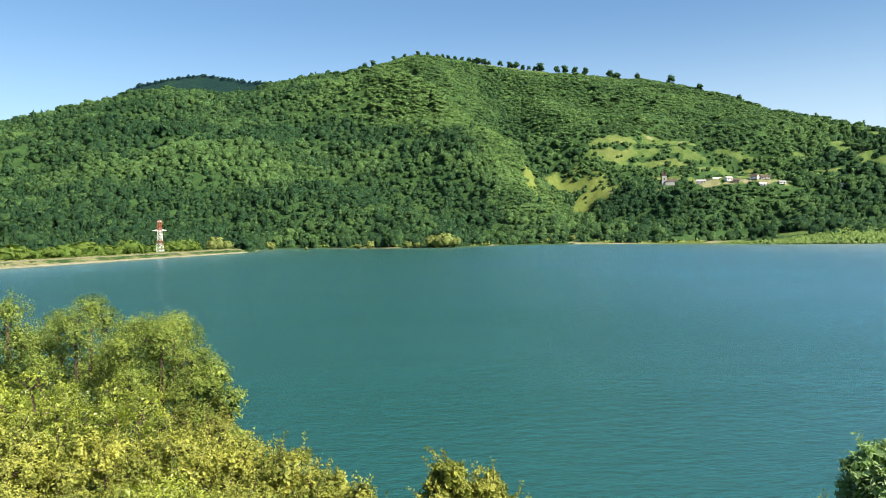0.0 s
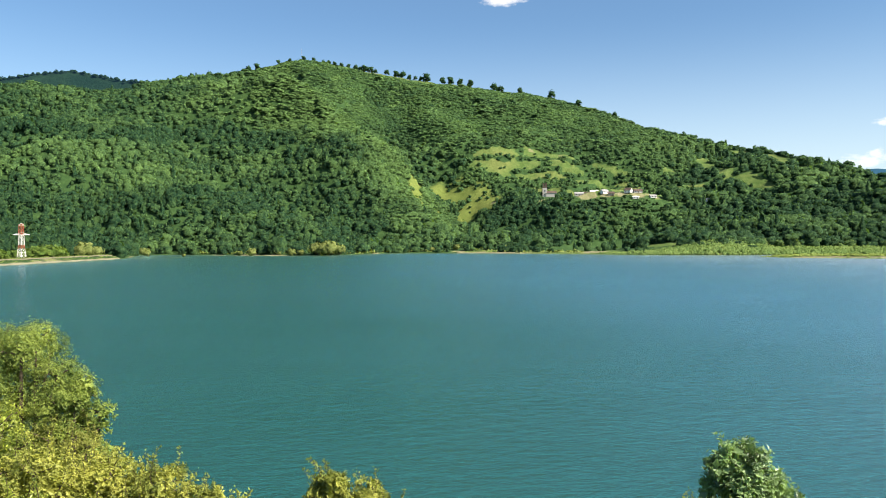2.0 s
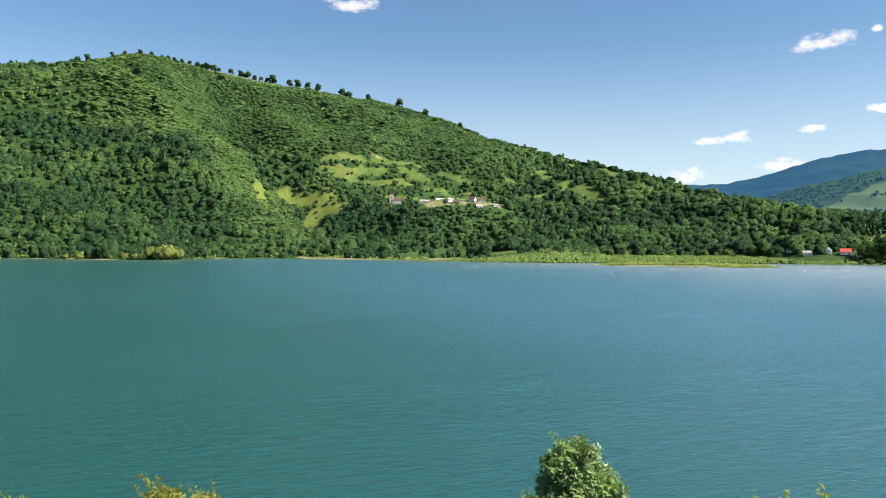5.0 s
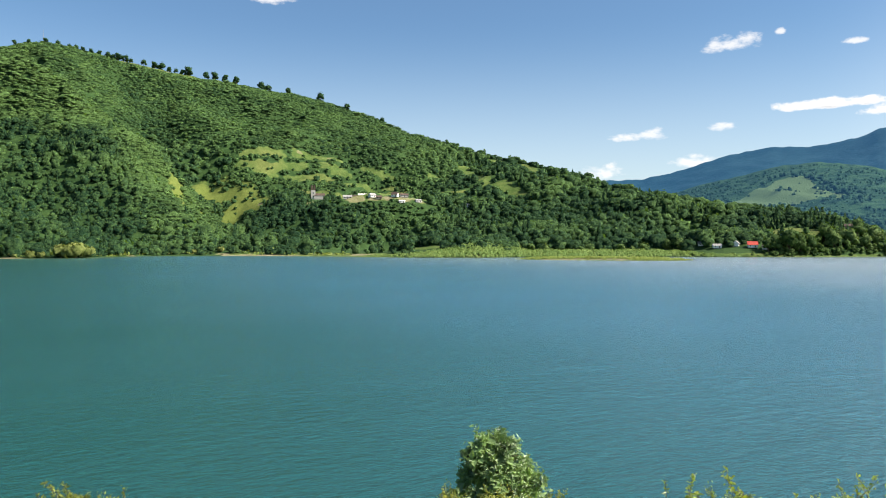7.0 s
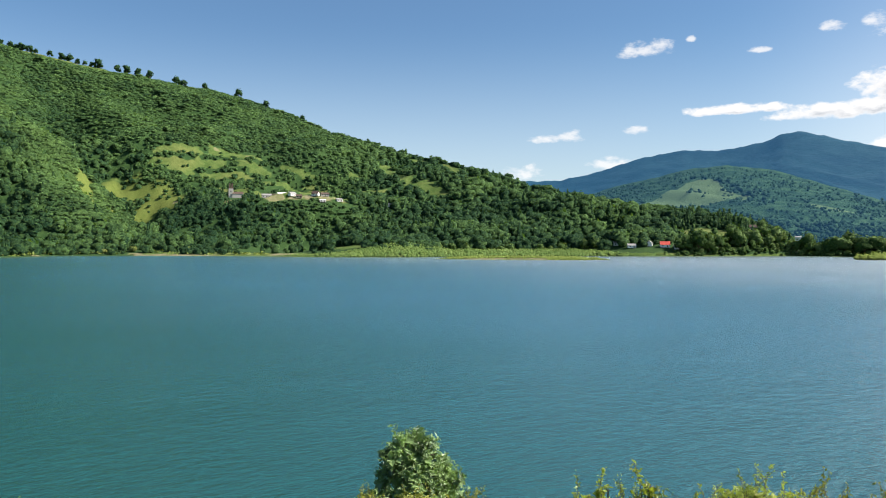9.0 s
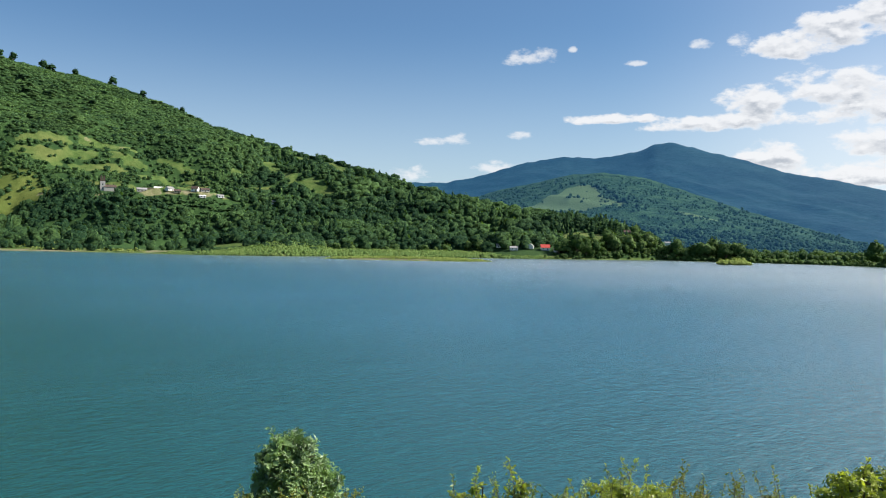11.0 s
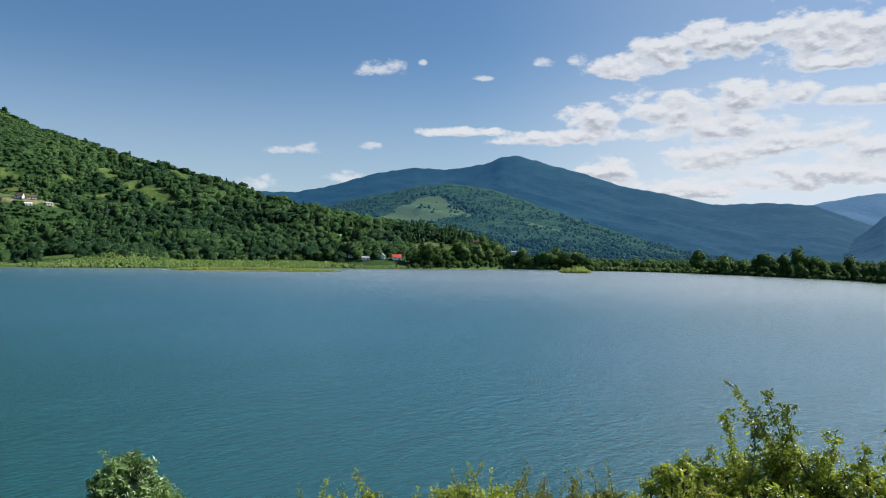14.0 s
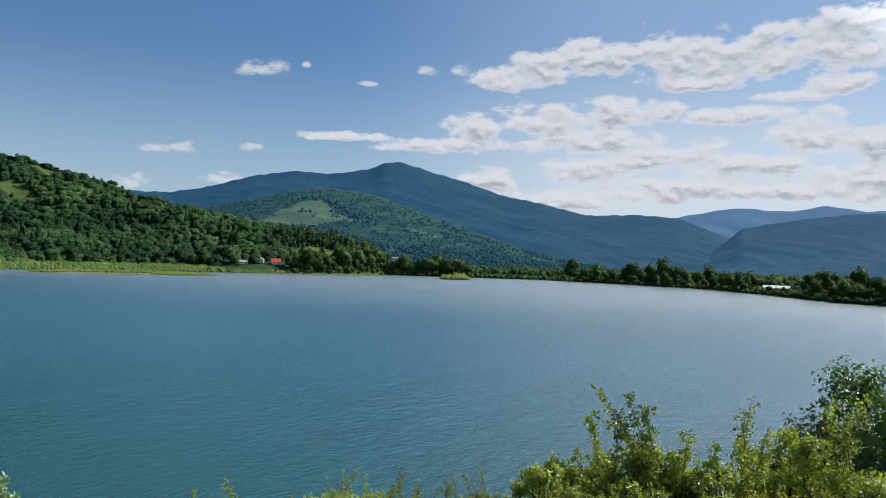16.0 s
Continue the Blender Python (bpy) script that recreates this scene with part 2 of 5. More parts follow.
LEAF_DARK = foliage("broad_leaves", (0.022, 0.070, 0.024), (0.375, 0.525, 0.213), 0.3, "island", 0.38, 0.6)
LEAF_DEEP = foliage("deep_green_leaves", (0.028, 0.07, 0.018), (0.17, 0.26, 0.06), 0.35, "island", 0.4, 0.5)
LEAF_SHRUB = foliage("shrub_leaves", (0.050, 0.098, 0.016), (0.48, 0.53, 0.080), 0.42, "island", 0.38, 0.6)
LEAF_DRY = foliage("brownish_leaves", (0.10, 0.125, 0.022), (0.28, 0.28, 0.06))
REED = foliage("reed", (0.155, 0.225, 0.050), (0.255, 0.31, 0.080), 0.25)
REED_SOFT = foliage("reed_beds", (0.085, 0.165, 0.045), (0.22, 0.30, 0.09), 0.2, "tint", 0.8, 0.1, 0.9)
SEDGE = foliage("sedge", (0.15, 0.23, 0.05), (0.27, 0.33, 0.085), 0.2, "tint", 0.8, 0.1, 0.9)
FAR_WILLOW = foliage("far_willow_leaves", (0.05, 0.11, 0.03), (0.19, 0.265, 0.085), 0.25, "tint", 0.7, 0.1)
SHORE_LEAF = foliage("shore_leaves", (0.026, 0.070, 0.018), (0.105, 0.172, 0.038), 0.2, "tint", 0.7, 0.1)
PLASTER = plain("grey_plaster", (0.46, 0.44, 0.40), 0.85, 0.2)
WHITE, RED = plain("white_paint", (0.75, 0.74, 0.70), 0.7, 0.12), plain("red_paint", (0.42, 0.10, 0.06), 0.6, 0.2)
ROOF_RED, ROOF_GREY = plain("red_roof", (0.50, 0.07, 0.05), 0.7, 0.2), plain("grey_roof", (0.30, 0.29, 0.28), 0.6, 0.2)
KERB = plain("weathered_kerb", (0.17, 0.158, 0.10), 0.9, 0.5, 0.6)
ROOF_BROWN, STONE = plain("brown_roof", (0.095, 0.066, 0.052), 0.8, 0.25), plain("stone_facing", (0.36, 0.32, 0.24), 0.9, 0.3)
DARK_GLASS = plain("window_glass", (0.03, 0.04, 0.05), 0.12, 0.1)

# ---------------------------------------------------------------- land
# the lake's shore, round from the near bank
LAKE = np.array([
    (-60, 26), (-30, 32), (0, 38), (25, 36), (42, 22), (44, -4), (60, -40), (120, -95), (240, -125), (380, -90), (440, -30), (490, 30), (580, 78), (690, 140),
    (745, 210), (795, 285), (825, 365), (806, 425), (795, 462), (760, 525), (665, 550), (575, 582), (505, 620), (430, 640), (345, 635),
    (280, 665), (226, 742), (148, 800), (70, 818), (9, 752), (-45, 742), (-80, 765), (-130, 800), (-185, 815), (-165, 670), (-180, 611),
    (-206, 484), (-226, 395), (-250, 260), (-190, 120), (-110, 50)], float)
# the crest of the big hill: azimuth, distance, height over the horizon seen from the near bank
CREST = [
    (-60, 1500, 5), (-42, 1500, 5.6), (-29.5, 1520, 7.35), (-26.5, 1540, 8.1), (-23.2, 1560, 9.2), (-21.2, 1570, 9.85), (-19.6, 1580, 10), (-17.7, 1590, 9.9),
    (-15.5, 1610, 9.75), (-13.5, 1630, 10.15), (-10.2, 1660, 11.05), (-6.6, 1700, 11.5), (-3.3, 1740, 12.4), (-1.8, 1750, 12.8), (0.9, 1735, 12.4), (3.6, 1720, 11.95),
    (7.6, 1690, 11.4), (10.8, 1665, 11), (13.7, 1640, 10.55), (16.6, 1610, 10.05), (18.9, 1580, 9.42), (20.2, 1565, 9), (21.8, 1545, 8.35), (23.1, 1530, 7.8),
    (26.3, 1490, 6.95), (29.7, 1440, 6.03), (33.5, 1375, 5.08), (36.8, 1305, 4.25), (40, 1240, 3.3), (44.5, 1140, 2.4), (47.8, 1075, 1.95), (50.2, 1045, 1.7),
    (52.2, 1030, 1.1), (55, 1010, 0.2),
]


def spot(az, r):
    return r * math.sin(radians(az)), r * math.cos(radians(az))


CREST_XYZ = np.array([(*spot(a, r), EYE + r * math.tan(radians(e))) for a, r, e in CREST])


def along(p, line):
    """Distance of the points p to a line of corners, and the share of the way along it of the nearest place."""
    best = np.full(len(p), 1e9)
    where = np.zeros(len(p))
    for i in range(len(line) - 1):
        a, b = line[i, :2], line[i + 1, :2]
        t = np.clip(((p - a) @ (b - a)) / ((b - a) @ (b - a)), 0, 1)
        d = np.hypot(*(p - a - t[:, None] * (b - a)).T)
        near = d < best
        best[near], where[near] = d[near], i + t[near]
    return best, where


def to_shore(p):
    """Metres to the lake's shore, below nought in the lake."""
    d, _ = along(p, np.vstack([LAKE, LAKE[:1]]))
    inside = np.zeros(len(p), bool)
    j = len(LAKE) - 1
    for i in range(len(LAKE)):
        (xi, yi), (xj, yj) = LAKE[i], LAKE[j]
        cross = (yi > p[:, 1]) != (yj > p[:, 1])
        inside ^= cross & (p[:, 0] < (xj - xi) * (p[:, 1] - yi) / (yj - yi + 1e-9) + xi)
        j = i
    return np.where(inside, -d, d)


def smooth(x, a, b):
    t = np.clip((x - a) / (b - a), 0, 1)
    return t * t * (3 - 2 * t)


def rough(p, size, octaves=4, seed=0.0):
    """Soft noise round nought, made of turned waves."""
    out, amp, k = np.zeros(len(p)), 1.0, 1.0 / size
    rng = np.random.RandomState(int(7 + seed * 13))
    for _ in range(octaves):
        for _ in range(5):
            a, ph = rng.uniform(0, 2 * math.pi, 2)
            f = k * rng.uniform(0.6, 1.5) * 2 * math.pi
            out += amp * np.sin(f * (p[:, 0] * math.cos(a) + p[:, 1] * math.sin(a)) + ph) * 0.35
        amp *= 0.5
        k *= 2.1
    return out


SPUR = np.array([spot(-12, 1480), spot(-4, 1400), spot(1.5, 1270), spot(5.0, 1060), spot(7.5, 930), spot(9.0, 850)])
GULLY = np.array([spot(3.0, 1600), spot(4.8, 1450), spot(5.5, 1300), spot(8.5, 1120), spot(10.8, 930)])
SPUR_LEFT = np.array([spot(-24, 1300), spot(-17, 1150), spot(-11, 980), spot(-7, 840)])
TERRACE = np.array([spot(14.5, 1130), spot(17.0, 1135), spot(21.0, 1140), spot(24.5, 1150)])


def height(p):
    p = np.asarray(p, float)
    shore = to_shore(p)
    r = np.hypot(p[:, 0], p[:, 1])
    az = np.degrees(np.arctan2(p[:, 0], p[:, 1]))
    # lake bed, flat shore
    z = np.where(shore < 0, np.maximum(shore * 0.12, -4.0), np.minimum(shore * 0.10, 1.6) + np.clip(shore - 60, 0, 400) * 0.01)
    # the bank the camera stands on
    bank = np.minimum(13.9 * np.clip(shore / 30, -0.1, 1), np.where(np.abs(az - 18) < 100, 13.9 - 0.40 * np.clip(r - 2.0, 0, 99), 13.9)) * (r < 260) * (1 - smooth(r, 120, 260))
    z = np.where(shore > 0, np.maximum(z, bank), z)
    # the big hill
    d, w = along(p, CREST_XYZ)
    top = np.interp(w, range(len(CREST_XYZ)), CREST_XYZ[:, 2])
    crest_r = np.interp(az, [c[0] for c in CREST], [c[1] for c in CREST])
    front = r < crest_r
    u = np.clip(shore, 0, None) / (np.clip(shore, 0, None) + d + 1e-6)
    rise = np.where(front, 0.55 * u ** 1.25 + 0.45 * smooth(u, 0.0, 1.0), np.clip(1 - d / 900, 0, 1))
    sector = smooth(az, -75, -55) * (1 - smooth(az, 54, 57)) * (r > 300)
    hill = top * rise * sector * smooth(shore, 8, 90)
    mid = 4 * u * (1 - u) * front * sector
    for line, h, wide in ((SPUR, 38, 75), (GULLY, -34, 60), (SPUR_LEFT, 30, 90)):
        hill += h * np.exp(-(along(p, line)[0] / wide) ** 2) * np.clip(mid * 1.3, 0, 1)
    ledge = np.exp(-(along(p, TERRACE)[0] / 45) ** 2)
    hill += mid * (rough(p, 330, 2, 1) * 17 + rough(p, 150, 2, 6) * 6) + smooth(shore, 40, 150) * sector * rough(p, 70, 2, 2) * 1.6
    hill = hill * (1 - 0.85 * ledge) + 0.85 * ledge * 77 * sector
    z = np.where(shore > 0, np.maximum(z, hill), z) + np.where(shore > 25, 0.3 * rough(p, 25, 2, 3), 0)
    # islets: low ground in the lake
    for cx, cy, ax, ay, turn, h in ISLETS:
        c, s = math.cos(radians(turn)), math.sin(radians(turn))
        q = ((p[:, 0] - cx) * c + (p[:, 1] - cy) * s) / ax, (-(p[:, 0] - cx) * s + (p[:, 1] - cy) * c) / ay
        z = np.maximum(z, h - (h + 1.5) * (q[0] ** 2 + q[1] ** 2) ** 1.5 + 0.15 * rough(p, 18, 2, 4))
    # a flat spit with a road on the far side, and a levee along the wooded bank
    dam, _ = along(p, np.array([(-245, 262), (-236, 395), (-216, 484), (-190, 611), (-178, 660)]))
    z = np.where(dam < 30, np.maximum(z, np.clip(3.4 - np.clip(dam - 5, 0, 99) * 0.42, -3, 9)), z)
    return z


ISLETS = [(-127, 704, 20, 6, 10, 0.5), (400, 528, 92, 40, -37, 1.3), (669, 381, 28, 11, -30, 0.6)]
# open ground on the slopes: strips of grass from (azimuth, distance) to (azimuth, distance), half width
MEADOWS = [(11.1, 1246, 13.7, 1268, 7), (14.7, 1284, 17.7, 1292, 9), (10.8, 1228, 13.4, 1240, 6), (13.7, 1250, 15.5, 1262, 7), (16.7, 1268, 17.9, 1258, 9), (14.2, 1228, 17, 1240, 9),
           (17.9, 1212, 19.1, 1230, 9), (17.6, 1268, 18.5, 1258, 9), (12, 1222, 13.2, 1226, 5), (19.6, 1280, 21.5, 1264, 7), (21.4, 1240, 22.2, 1240, 6), (18, 1172, 20.6, 1178, 10), (18.3, 1074, 21.3, 1080, 9), (21.3, 1082, 23.9, 1092, 8),
           (19.4, 1112, 23.8, 1118, 16), (21.5, 1222, 22.7, 1214, 9), (24.5, 1266, 25.7, 1270, 8), (27, 1345, 28.8, 1240, 11), (29.8, 1236, 31.2, 1218, 11), (31, 1398, 32, 1372, 11),
           (32.2, 1356, 33.9, 1288, 10), (29, 1428, 29.8, 1425, 9), (25.5, 1208, 26.9, 1208, 5), (23, 1200, 24.2, 1196, 6), (15.2, 1180, 17, 1178, 6), (34.4, 1270, 35.4, 1250, 8), (19.2, 1240, 20.4, 1232, 6),
           (6.3, 1150, 7.2, 1040, 9), (7.8, 1200, 10.6, 1172, 11), (10.4, 1168, 12.5, 1132, 17), (10.5, 1150, 10.1, 1120, 12), (48.9, 985, 50.8, 975, 24), (23.6, 800, 25, 790, 10),
           (3, 1712, 12.5, 1648, 14), (28.4, 925, 28.5, 955, 9)]


def open_ground(p):
    best = np.full(len(p), -9.0)
    for az0, r0, az1, r1, wide in MEADOWS:
        d, _ = along(p, np.array([spot(az0, r0), spot(az1, r1)]))
        best = np.maximum(best, 1 - (d / wide) ** 2)
    return smooth(best + 0.22 * rough(p, 26, 3, 5), -0.05, 0.2)


# ---------------------------------------------------------------- mesh helpers
def solid(name, verts, faces, mat, parent=None, label="", smooth_shade=False, attrs=None, normals=None):
    """A mesh object from arrays: verts (n, 3), faces (m, 3 or 4)."""
    verts, faces = np.asarray(verts, np.float32), np.asarray(faces, np.int32)
    me = bpy.data.meshes.new(name)
    k = faces.shape[1]
    me.vertices.add(len(verts))
    me.vertices.foreach_set("co", verts.ravel())
    me.loops.add(faces.size)
    me.loops.foreach_set("vertex_index", faces.ravel())
    me.polygons.add(len(faces))
    me.polygons.foreach_set("loop_start", np.arange(0, faces.size, k, dtype=np.int32))
    me.polygons.foreach_set("use_smooth", np.full(len(faces), smooth_shade))
    for key, values in (attrs or {}).items():
        me.attributes.new(key, "FLOAT", "POINT").data.foreach_set("value", np.asarray(values, np.float32))
    me.update(calc_edges=True)
    if normals is not None:
        me.normals_split_custom_set_from_vertices(np.asarray(normals, np.float32))
    me.materials.append(mat)
    ob = new(name, me)
    if parent:
        ob.parent = parent
    if label:
        ob["label"] = label
    return ob


def part(name, bm, mat, parent, label=""):
    me = bpy.data.meshes.new(name)
    bm.to_mesh(me)
    bm.free()
    me.materials.append(mat)
    ob = new(name, me)
    ob.parent = parent
    if label:
        ob["label"] = label
    return ob


def thing(name, at, label, category, group="", kind="", turn=0.0):
    e = tagged(new(name), label, category, group, kind)
    e.matrix_basis = pose(*at, 0, 0, turn)
    return e


def box(bm, size, at, turn=0.0, top=1.0, bevel=0.0):
    """A box with its middle at `at`; top: how much narrower its upper face is."""
    sx, sy, sz = size
    q = []
    for z, k in ((-0.5, 1.0), (0.5, top)):
        for x, y in ((-0.5, -0.5), (0.5, -0.5), (0.5, 0.5), (-0.5, 0.5)):
            q.append(bm.verts.new(Vector(at) + Matrix.Rotation(turn, 3, "Z") @ Vector((x * sx * k, y * sy * k, z * sz))))
    for f in ((3, 2, 1, 0), (4, 5, 6, 7), (0, 1, 5, 4), (1, 2, 6, 5), (2, 3, 7, 6), (3, 0, 4, 7)):
        bm.faces.new([q[i] for i in f])


def beam(bm, a, b, ra, rb=None, sides=6):
    """A tapered rod from a to b."""
    rb = ra if rb is None else rb
    a, b = Vector(a), Vector(b)
    d = (b - a).normalized()
    s = d.orthogonal().normalized()
    t = d.cross(s)
    rings = []
    for c, r in ((a, ra), (b, rb)):
        rings.append([bm.verts.new(c + r * (math.cos(2 * math.pi * i / sides) * s + math.sin(2 * math.pi * i / sides) * t)) for i in range(sides)])
    for i in range(sides):
        bm.faces.new([rings[0][i], rings[0][(i + 1) % sides], rings[1][(i + 1) % sides], rings[1][i]])
    bm.faces.new(rings[1])
    bm.faces.new(rings[0][::-1])


def limb(bm, points, r0, r1, sides=6):
    """A bent tapered branch through points."""
    n = len(points) - 1
    for i in range(n):
        beam(bm, points[i], points[i + 1], r0 + (r1 - r0) * i / n, r0 + (r1 - r0) * (i + 1) / n, sides)


def ground_z(x, y):
    return float(height(np.array([[x, y]]))[0])


# ---------------------------------------------------------------- ground and water
GLADE = np.array([spot(-3.7, 1692), spot(-7.9, 1432), spot(-4.8, 1348), spot(-1, 1332), spot(0.6, 1324), spot(2.5, 1262), spot(4.2, 1132), spot(5.4, 1126), spot(6.4, 1124), spot(7, 980)])
OLD_TREES = np.array([spot(-24, 1262), spot(-20.5, 1240), spot(-15.1, 1242), spot(-13.2, 1238), spot(-10.8, 1348), spot(-8.4, 1320), spot(-5.5, 1304), spot(-3.7, 1274), spot(-1.8, 1248), spot(0.2, 1148), spot(1.8, 1108)])


def build_ground():
    azs = np.concatenate([np.arange(-180, -44, 4.0), np.arange(-44, 5, 0.5), np.arange(5, 36, 0.31), np.arange(36, 104, 0.5), np.arange(104, 180, 4.0)])
    rs = np.concatenate([np.concatenate([[0.0], np.geomspace(0.05, 60, 73)]), np.geomspace(64, 340, 22), np.linspace(350, 960, 90), np.arange(966, 1030, 8.0), np.arange(1030, 1320, 5.5), np.linspace(1325, 1900, 42), np.geomspace(1960, 4600, 14)])
    a, r = np.meshgrid(np.radians(azs), rs, indexing="ij")
    p = np.stack([(r * np.sin(a)).ravel(), (r * np.cos(a)).ravel()], 1)
    z = height(p)
    n, m = len(azs), len(rs)
    i, j = np.meshgrid(np.arange(n), np.arange(m - 1), indexing="ij")
    k = (i + 1) % n
    faces = np.stack([i * m + j, k * m + j, k * m + j + 1, i * m + j + 1], -1).reshape(-1, 4)
    verts = np.column_stack([p, z])
    shore = to_shore(verts[:, :2])
    rr = np.hypot(verts[:, 0], verts[:, 1])
    low = verts[:, 2] < 3.0
    grass = np.maximum(open_ground(verts[:, :2]), ((shore < 60) & (rr > 300) & low & (np.abs(np.degrees(np.arctan2(verts[:, 0], verts[:, 1])) - 35) < 25)).astype(float))
    bare = ((np.abs(shore) < np.where(verts[:, 0] < -120, 5, 9)) & (rr > 300) & (verts[:, 0] < 270)).astype(float) * np.where(verts[:, 0] < -120, 0.55, 0.75)
    bare *= 0.35 + 0.65 * (rough(verts[:, :2], 110, 2, 8) > 0.25)
    for az, rad, size in ((12.3, 1136, 8), (22.6, 1080, 13), (20.3, 1076, 12), (23.6, 1092, 12), (21.4, 1080, 12), (18.6, 1072, 11), (19.4, 1074, 10), (15.7, 1075, 10), (19.5, 775, 20), (13, 808, 14), (15.0, 1290, 7), (17.2, 1292, 7)):
        bare = np.maximum(bare, np.exp(-(np.hypot(verts[:, 0] - spot(az, rad)[0], verts[:, 1] - spot(az, rad)[1]) / size) ** 2) * 0.8)
    strip = np.exp(-(along(verts[:, :2], GLADE)[0] / 42) ** 2)
    grass = np.maximum(grass, 0.42 * strip)
    dam, _ = along(verts[:, :2], np.array([(-245, 262), (-236, 395), (-216, 484), (-190, 611), (-178, 660)]))
    bare = np.maximum(bare, ((dam > 7) & (dam < 13)).astype(float) * 0.46)
    isle = np.exp(-(along(verts[:, :2], np.array([(352, 538), (398, 503)]))[0] / 9) ** 2) * 0.9
    bare = np.maximum(bare, isle)
    fx, fy = spot(9.4, 1135)
    hay = np.exp(-(np.hypot((verts[:, 0] - fx) / 78, (verts[:, 1] - fy) / 90)) ** 4)
    quads = faces
    ob = solid("ground", verts, quads, GROUND, None, "", True, {"grass": grass, "bare": bare, "hay": hay})
    return tagged(ob, "grassy and wooded valley floor and hillsides round a lake", "ground", kind="structure")


ground = build_ground()

a = np.radians(np.arange(0, 360, 1.25))
rs = np.concatenate([[6.0, 40, 90, 150, 220, 300], np.arange(340, 1000, 20.0), [1100, 1400]])
verts = [(r * math.sin(t), r * math.cos(t) + 0, 0.0) for r in rs for t in a]
k = len(a)
faces = [(i * k + j, i * k + (j + 1) % k, (i + 1) * k + (j + 1) % k, (i + 1) * k + j) for i in range(len(rs) - 1) for j in range(k)]
flat_xy = np.array(verts)[:, :2]
depth = to_shore(flat_xy)
# strength of the shallows and painted hill reflection, fading away from shore
shallow_reflection = np.exp(-np.clip(-depth, 0, 999) / 38) * (np.hypot(flat_xy[:, 0], flat_xy[:, 1]) > 300)
water = solid("water", verts, faces, WATER, attrs={"shallow_reflection": shallow_reflection})
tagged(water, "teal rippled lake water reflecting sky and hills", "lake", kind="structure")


# ---------------------------------------------------------------- far mountains
def range_of_hills(name, crest, foot, mat, label, seed, ridges=0.10, grass=None, folds=26):
    """A mountain range along a crest of (azimuth, distance, degrees over the horizon), falling to both sides."""
    az = np.arange(crest[0][0], crest[-1][0] + 0.01, 0.2)
    rc = np.interp(az, [c[0] for c in crest], [c[1] for c in crest])
    el = np.interp(az, [c[0] for c in crest], [c[2] for c in crest])
    w = np.ones(3) / 3
    el = np.convolve(np.pad(el, 1, "edge"), w, "valid")
    bumps = np.radians(0.028 * rough(np.column_stack([az, az * 0]), 1.3, 4, seed)) * rc
    top = EYE + rc * np.tan(np.radians(el))
    u = np.concatenate([np.linspace(0, 1, 40), np.array([1.08, 1.2])])
    verts = []
    for i in range(len(az)):
        r = foot + (rc[i] - foot) * u
        p = np.column_stack([r * math.sin(radians(az[i])), r * math.cos(radians(az[i]))])
        s = np.minimum(u, 1)
        # ridges that run down the slopes, with gullies between
        down = np.column_stack([np.full(len(u), radians(az[i]) * rc[i]) + 0.8 * (r - foot), 0.5 * (r - foot)])
        fold = np.abs(rough(down, 420 + folds, 2, seed))
        z = 3 + (top[i] - 3) * (0.75 * s + 0.25 * s * s) + top[i] * ridges * (fold - 0.35) * 6 * s * (1 - s) ** 1.7 + rough(p, 60, 2, seed + 1) * 2.0 * (1 - s)
        z = z + bumps[i] * s ** 9
        z = np.where(u > 1, top[i] * (2 - u) - 10, z)
        verts.append(np.column_stack([p, z]))
    verts = np.concatenate(verts)
    n, m = len(az), len(u)
    i, j = np.meshgrid(np.arange(n - 1), np.arange(m - 1), indexing="ij")
    faces = np.stack([i * m + j, (i + 1) * m + j, (i + 1) * m + j + 1, i * m + j + 1], -1).reshape(-1, 4)
    g = np.zeros(len(verts))
    for a0, r0, a1, r1, wide in grass or ():
        d, _ = along(verts[:, :2], np.array([spot(a0, r0), spot(a1, r1)]))
        g = np.maximum(g, smooth(1 - (d / wide) ** 2 + 0.2 * rough(verts[:, :2], 60, 2, 9), -0.1, 0.25))
    ob = solid(name, verts, faces, mat, None, "", True, {"grass": g})
    return tagged(ob, label, "mountain", kind="structure"), (az, u, verts.reshape(n, m, 3))


# grassy clearings on the green hill: strips from (azimuth, distance) to (azimuth, distance), half width
CLEARINGS = [(45.7, 1850, 49.9, 2170, 45), (46.6, 1835, 49.6, 2080, 60), (47.6, 1830, 51.2, 1900, 60), (49.0, 1960, 51.3, 1980, 44), (54.6, 1560, 56.0, 1545, 22), (59.0, 1600, 62.0, 1580, 18), (57.0, 1880, 58.6, 1820, 24)]
# emission colour that stands in for haze on the nearer hills
HAZE_GLOW = (0.07, 0.25, 0.56)
# bluish base colours and emission paint haze over the far ranges
FAR_BLUE = far_haze_material("hazed_mountain_woods", (0.004, 0.022, 0.030), (0.013, 0.040, 0.046), (0.050, 0.24, 0.55), 0.175, 0.005)
FARTHER_BLUE = far_haze_material("hazed_farthest_woods", (0.02, 0.045, 0.06), (0.03, 0.055, 0.07), (0.17, 0.36, 0.64), 0.36, 0.006)
MID_GREEN = far_haze_material("hazed_mid_hill_woods", (0.011, 0.042, 0.026), (0.038, 0.092, 0.040), HAZE_GLOW, 0.088, 0.03, (0.080, 0.128, 0.055))
DARK_GREEN = far_haze_material("hazed_rear_hill_woods", (0.006, 0.020, 0.012), (0.013, 0.032, 0.015), HAZE_GLOW, 0.032, 0.012)

